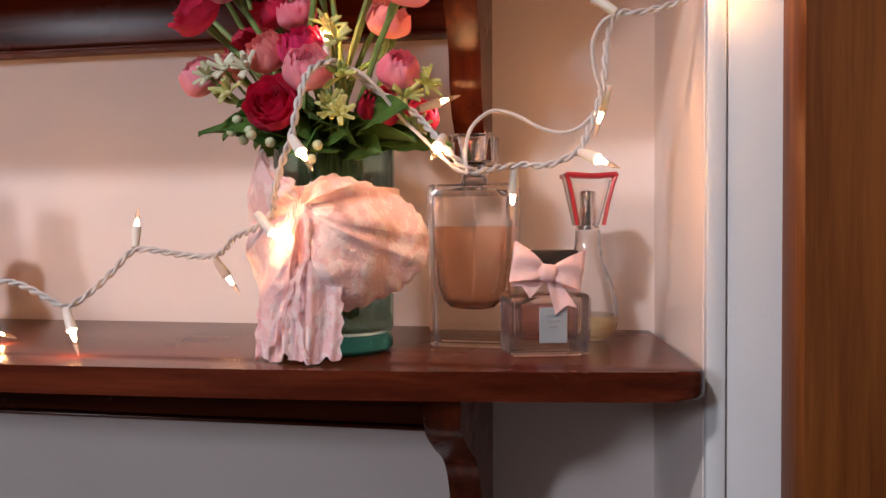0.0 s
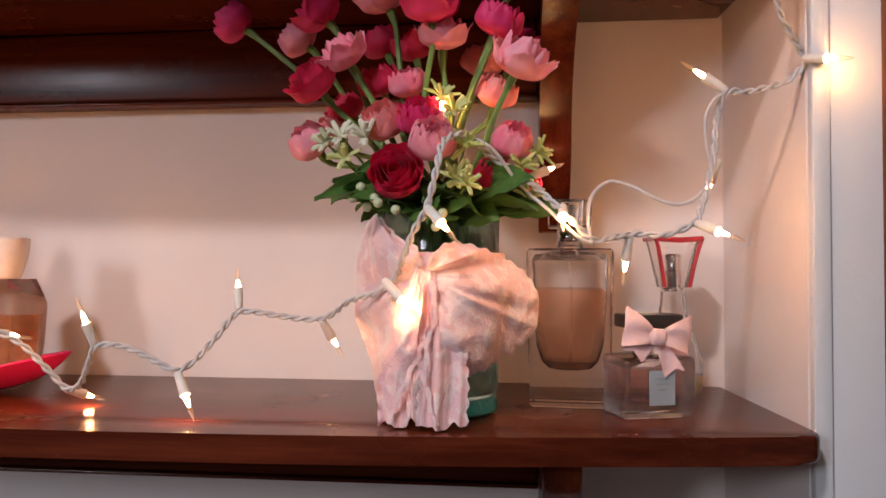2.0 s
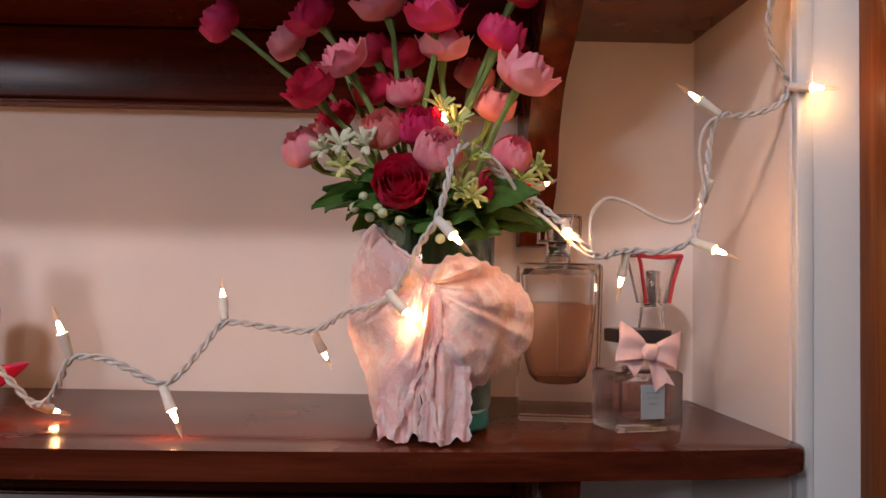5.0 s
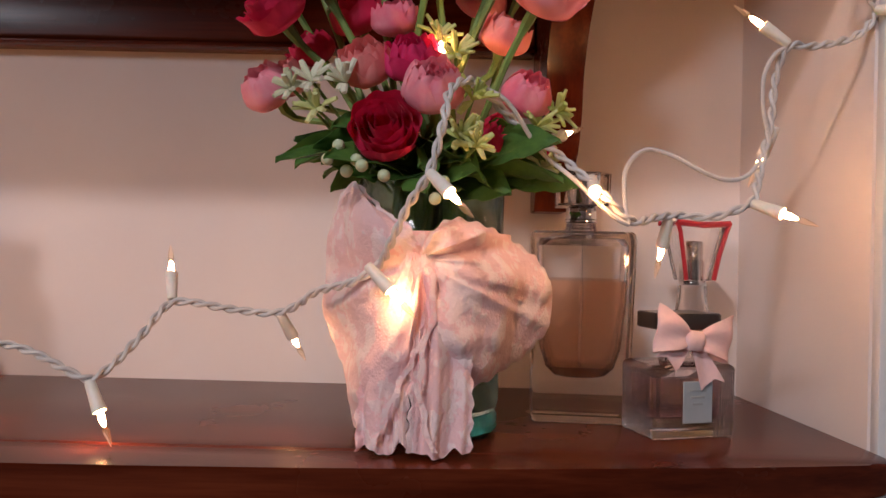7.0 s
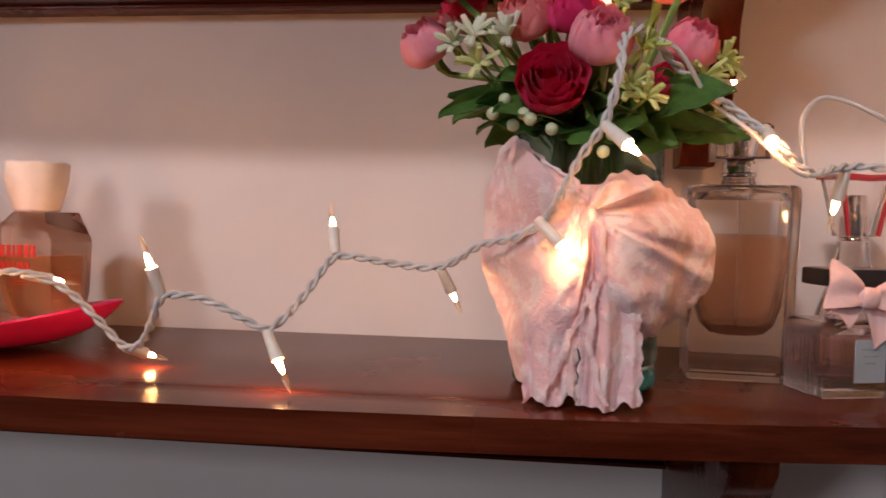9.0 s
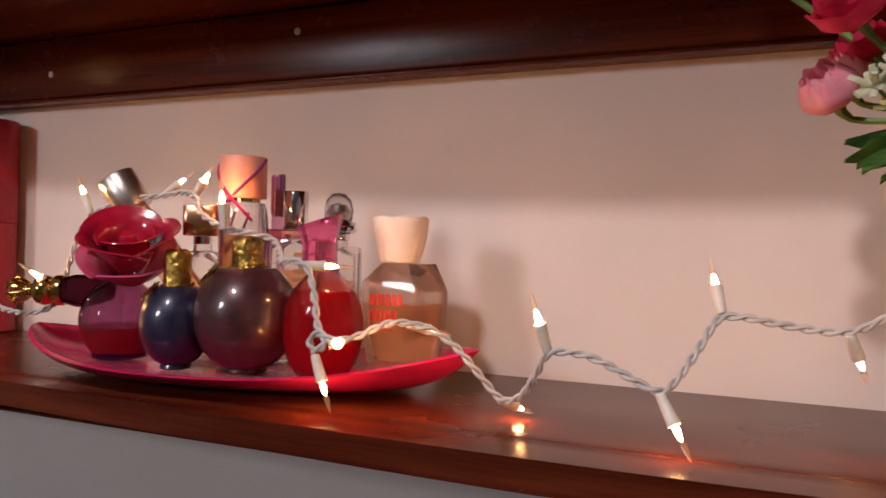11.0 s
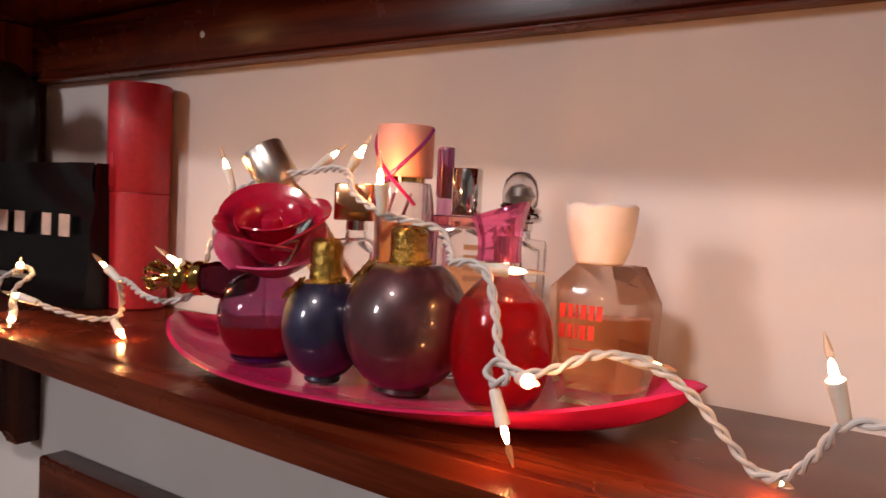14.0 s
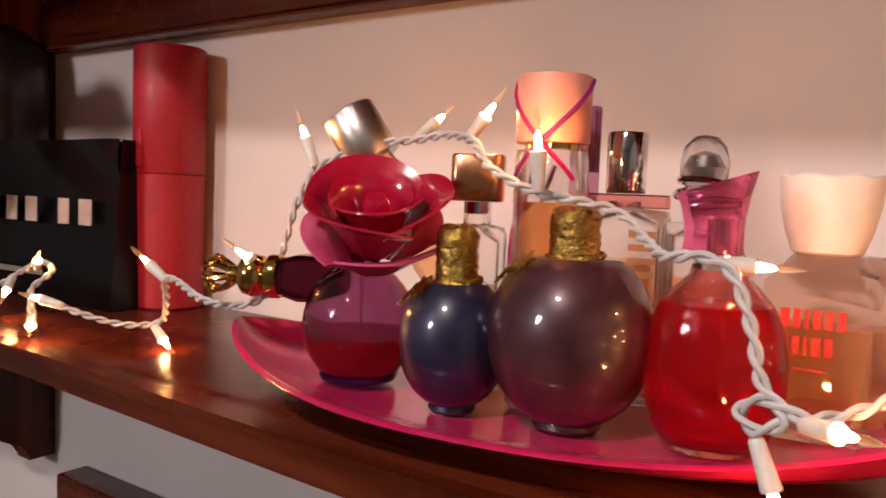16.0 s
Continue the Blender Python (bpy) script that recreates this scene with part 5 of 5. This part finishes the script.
for k, (cup, ht, n, wd, open_) in enumerate(((0.010, 0.036, 5, 1.1, 0.003), (0.017, 0.040, 7, 0.8, 0.008), (0.024, 0.042, 9, 0.6, 0.015), (0.031, 0.040, 10, 0.52, 0.022), (0.036, 0.032, 11, 0.48, 0.030))):
    for i in range(n):
        bm = bmesh.new()
        petal_cup(bm, 0, wd, ht * rnd.uniform(0.85, 1.1), cup + 0.2 * open_, -open_ * 18 * rnd.uniform(0.7, 1.3), 0.3, rnd, 0.0012)
        put(part("petal", bm, PEON, head, "", 80), (0, 0, 0), (0, 0, 360 * i / n + 31 * k))
part("stem", sweep(spline([(-0.02, 0.02, 0.001), (-0.010, 0.012, 0.07), (0.010, 0, 0.142)], 0.01), 0.002, 6), STEMG, peony)

# ---- string of fairy lights ----
lights = thing("string_lights", (0, 0, 0), "white twisted fairy lights lit warm along the shelf", "string lights")
PATH = [
    (0.186, 0.700, 0.297), (0.172, 0.706, 0.275), (0.176, 0.720, 0.252), (0.194, 0.735, 0.229), (0.196, 0.737, 0.223), (0.183, 0.733, 0.211), (0.160, 0.728, 0.2045), (0.146, 0.725, 0.203),
    (0.141, 0.727, 0.188), (0.139, 0.727, 0.165), (0.134, 0.724, 0.146), (0.128, 0.716, 0.130), (0.124, 0.713, 0.1225), (0.107, 0.716, 0.1155), (0.092, 0.722, 0.1165), (0.078, 0.715, 0.1145), (0.064, 0.703, 0.112),
    (0.050, 0.700, 0.124), (0.038, 0.712, 0.137), (0.024, 0.722, 0.151), (0.004, 0.712, 0.163), (-0.012, 0.696, 0.175), (-0.0235, 0.680, 0.1685), (-0.0265, 0.669, 0.1510), (-0.032, 0.671, 0.1300),
    (-0.0415, 0.680, 0.1152), (-0.049, 0.688, 0.0998), (-0.056, 0.700, 0.088), (-0.070, 0.705, 0.079), (-0.088, 0.718, 0.074), (-0.100, 0.728, 0.066), (-0.109, 0.731, 0.062),
    (-0.122, 0.732, 0.0615), (-0.140, 0.733, 0.0635), (-0.158, 0.733, 0.066), (-0.168, 0.731, 0.064), (-0.176, 0.720, 0.050), (-0.184, 0.706, 0.037), (-0.191, 0.697, 0.031), (-0.202, 0.697, 0.035),
    (-0.216, 0.698, 0.0415), (-0.232, 0.699, 0.046), (-0.247, 0.700, 0.044), (-0.256, 0.706, 0.030), (-0.266, 0.714, 0.018), (-0.278, 0.719, 0.015), (-0.290, 0.716, 0.028), (-0.304, 0.711, 0.044), (-0.320, 0.706, 0.053),
    (-0.338, 0.702, 0.0545), (-0.354, 0.694, 0.047), (-0.366, 0.688, 0.044), (-0.378, 0.690, 0.047), (-0.386, 0.694, 0.041), (-0.380, 0.690, 0.037), (-0.372, 0.688, 0.043), (-0.380, 0.692, 0.052), (-0.384, 0.695, 0.066), (-0.392, 0.699, 0.083),
    (-0.404, 0.702, 0.0875), (-0.416, 0.706, 0.086), (-0.428, 0.722, 0.090), (-0.446, 0.738, 0.100), (-0.462, 0.733, 0.104), (-0.480, 0.732, 0.107), (-0.504, 0.735, 0.117), (-0.520, 0.747, 0.129), (-0.540, 0.756, 0.133), (-0.560, 0.757, 0.131),
    (-0.580, 0.750, 0.128), (-0.604, 0.737, 0.117), (-0.614, 0.730, 0.098), (-0.619, 0.726, 0.076), (-0.628, 0.724, 0.050), (-0.645, 0.716, 0.042), (-0.672, 0.716, 0.043), (-0.700, 0.722, 0.049), (-0.718, 0.727, 0.048), (-0.732, 0.738, 0.032), (-0.748, 0.745, 0.017),
    (-0.764, 0.730, 0.015), (-0.785, 0.712, 0.022), (-0.808, 0.703, 0.029), (-0.822, 0.703, 0.027), (-0.838, 0.710, 0.010), (-0.858, 0.722, 0.010), (-0.872, 0.728, 0.026), (-0.858, 0.735, 0.040), (-0.885, 0.742, 0.044), (-0.915, 0.742, 0.034), (-0.935, 0.730, 0.022), (-0.965, 0.715, 0.026), (-1.0, 0.715, 0.040), (-1.04, 0.72, 0.03), (-1.09, 0.73, 0.012), (-1.16, 0.735, 0.008),
]
line = spline(PATH, 0.0011)
fr = frames_along(line)
for w in range(2):
    pts = []
    for i, (q, s, u) in enumerate(fr):
        a = i * 0.0011 / 0.0165 * 2 * math.pi + w * math.pi
        pts.append(q + s * (0.00125 * math.cos(a)) + u * (0.00125 * math.sin(a)))
    part("wire", sweep(pts, 0.00112, 7), CABLE, lights, "white plastic wire")
part("wire", sweep(spline([(0.062, 0.700, 0.110), (0.0605, 0.703, 0.122), (0.063, 0.712, 0.138), (0.074, 0.720, 0.1485), (0.088, 0.719, 0.1455), (0.102, 0.716, 0.1375), (0.114, 0.716, 0.134), (0.124, 0.718, 0.1365), (0.132, 0.722, 0.144)], 0.002), 0.00115, 7), CABLE, lights, "loose loop of white wire")
part("wire", sweep(spline([(0.146, 0.725, 0.203), (0.138, 0.722, 0.198), (0.1325, 0.721, 0.186), (0.134, 0.724, 0.170), (0.139, 0.727, 0.155)], 0.002), 0.00115, 7), CABLE, lights, "loose loop of white wire")
part("wire", sweep(spline([(-0.018, 0.702, 0.176), (0.002, 0.700, 0.168), (0.020, 0.710, 0.146), (0.036, 0.702, 0.131), (0.054, 0.699, 0.114), (0.062, 0.700, 0.110)], 0.002), 0.00115, 7), CABLE, lights, "loose white wire")

SOCKET_MESH = finish(lathe([(0.0, 0.0), (0.0022, 0.0), (0.0027, 0.001), (0.0029, 0.005), (0.0034, 0.0145), (0.0036, 0.0165), (0.0034, 0.0172), (0.0, 0.0172)], 16), "lamp_holder", SOCKET)
GLOW_MESH = finish(lathe([(0.0, 0.0173), (0.0012, 0.0173), (0.0017, 0.0187), (0.0016, 0.0212), (0.0010, 0.0246), (0.0, 0.0260)], 14), "filament", GLOW)
TIP_MESH = finish(lathe([(0.0, 0.0263), (0.0009, 0.0261), (0.0015, 0.0266), (0.0017, 0.0280), (0.0014, 0.0308), (0.0008, 0.0340), (0.0003, 0.0362), (0.0, 0.0364)], 14), "bulb", TIPG)
# foot of each holder and the point its bulb looks at
BULBS = [
    ((0.174, 0.709, 0.272), (0.178, 0.708, 0.300)), ((0.194, 0.732, 0.225), (0.213, 0.704, 0.217)), ((0.146, 0.724, 0.204), (0.120, 0.726, 0.223)), ((0.142, 0.728, 0.163), (0.136, 0.738, 0.141)),
    ((0.125, 0.713, 0.1225), (0.146, 0.690, 0.111)), ((0.087, 0.722, 0.115), (0.085, 0.732, 0.092)), ((0.046, 0.712, 0.133), (0.045, 0.690, 0.121)), ((0.026, 0.738, 0.154), (0.050, 0.760, 0.166)),
    ((-0.026, 0.716, 0.178), (-0.030, 0.722, 0.204)), ((-0.032, 0.671, 0.1295), (-0.016, 0.655, 0.1125)), ((-0.060, 0.688, 0.088), (-0.046, 0.6835, 0.074)), ((-0.109, 0.731, 0.061), (-0.101, 0.746, 0.040)),
    ((-0.166, 0.733, 0.067), (-0.173, 0.748, 0.092)), ((-0.191, 0.697, 0.030), (-0.176, 0.687, 0.004)), ((-0.247, 0.700, 0.045), (-0.254, 0.690, 0.076)), ((-0.279, 0.720, 0.0145), (-0.272, 0.741, 0.006)),
    ((-0.332, 0.712, 0.053), (-0.321, 0.735, 0.047)), ((-0.367, 0.688, 0.042), (-0.346, 0.664, 0.047)), ((-0.380, 0.690, 0.035), (-0.369, 0.689, 0.006)), ((-0.402, 0.704, 0.085), (-0.376, 0.722, 0.084)),
    ((-0.473, 0.722, 0.107), (-0.473, 0.718, 0.140)), ((-0.530, 0.757, 0.130), (-0.508, 0.752, 0.152)), ((-0.563, 0.762, 0.132), (-0.560, 0.784, 0.148)), ((-0.606, 0.734, 0.116), (-0.620, 0.735, 0.142)),
    ((-0.624, 0.722, 0.060), (-0.630, 0.700, 0.076)), ((-0.716, 0.726, 0.048), (-0.745, 0.721, 0.067)), ((-0.754, 0.744, 0.015), (-0.738, 0.742, 0.005)), ((-0.792, 0.706, 0.026), (-0.822, 0.695, 0.032)),
    ((-0.832, 0.708, 0.014), (-0.808, 0.694, 0.008)), ((-0.878, 0.735, 0.040), (-0.850, 0.722, 0.056)), ((-0.918, 0.738, 0.030), (-0.895, 0.716, 0.012)), ((-0.955, 0.720, 0.026), (-0.985, 0.700, 0.030)),
]
for a, b in BULBS:
    h = part("lamp_holder", SOCKET_MESH, None, lights, "white plastic lamp holder")
    h.matrix_basis = aim(a, b) @ Matrix.Scale(0.93, 4)
    part("filament", GLOW_MESH, None, h, "glowing warm filament")
    part("bulb", TIP_MESH, None, h, "clear pointed bulb tip")

# end of a second string that lies along the upper shelf and droops over its edge
upper_lights = thing("string_lights", (0, 0, 0), "white fairy lights drooping over the upper shelf edge", "string lights")
line = spline([(-0.72, 0.705, 0.3195), (-0.79, 0.695, 0.3195), (-0.85, 0.687, 0.3200), (-0.90, 0.683, 0.313), (-0.942, 0.681, 0.301), (-0.975, 0.681, 0.308), (-1.03, 0.684, 0.3205), (-1.09, 0.695, 0.3195)], 0.0016)
for w in range(2):
    pts = [q + a * (0.00125 * math.cos(i * 0.61 + w * math.pi)) + b * (0.00125 * math.sin(i * 0.61 + w * math.pi)) for i, (q, a, b) in enumerate(frames_along(line))]
    part("wire", sweep(pts, 0.00112, 7), CABLE, upper_lights, "white plastic wire")
for a, b in (((-0.942, 0.681, 0.300), (-0.918, 0.681, 0.266)), ((-0.86, 0.686, 0.3215), (-0.835, 0.682, 0.332))):
    h = part("lamp_holder", SOCKET_MESH, None, upper_lights, "white plastic lamp holder")
    h.matrix_basis = aim(a, b) @ Matrix.Scale(0.93, 4)
    part("filament", GLOW_MESH, None, h, "glowing warm filament")
    part("bulb", TIP_MESH, None, h, "clear pointed bulb tip")
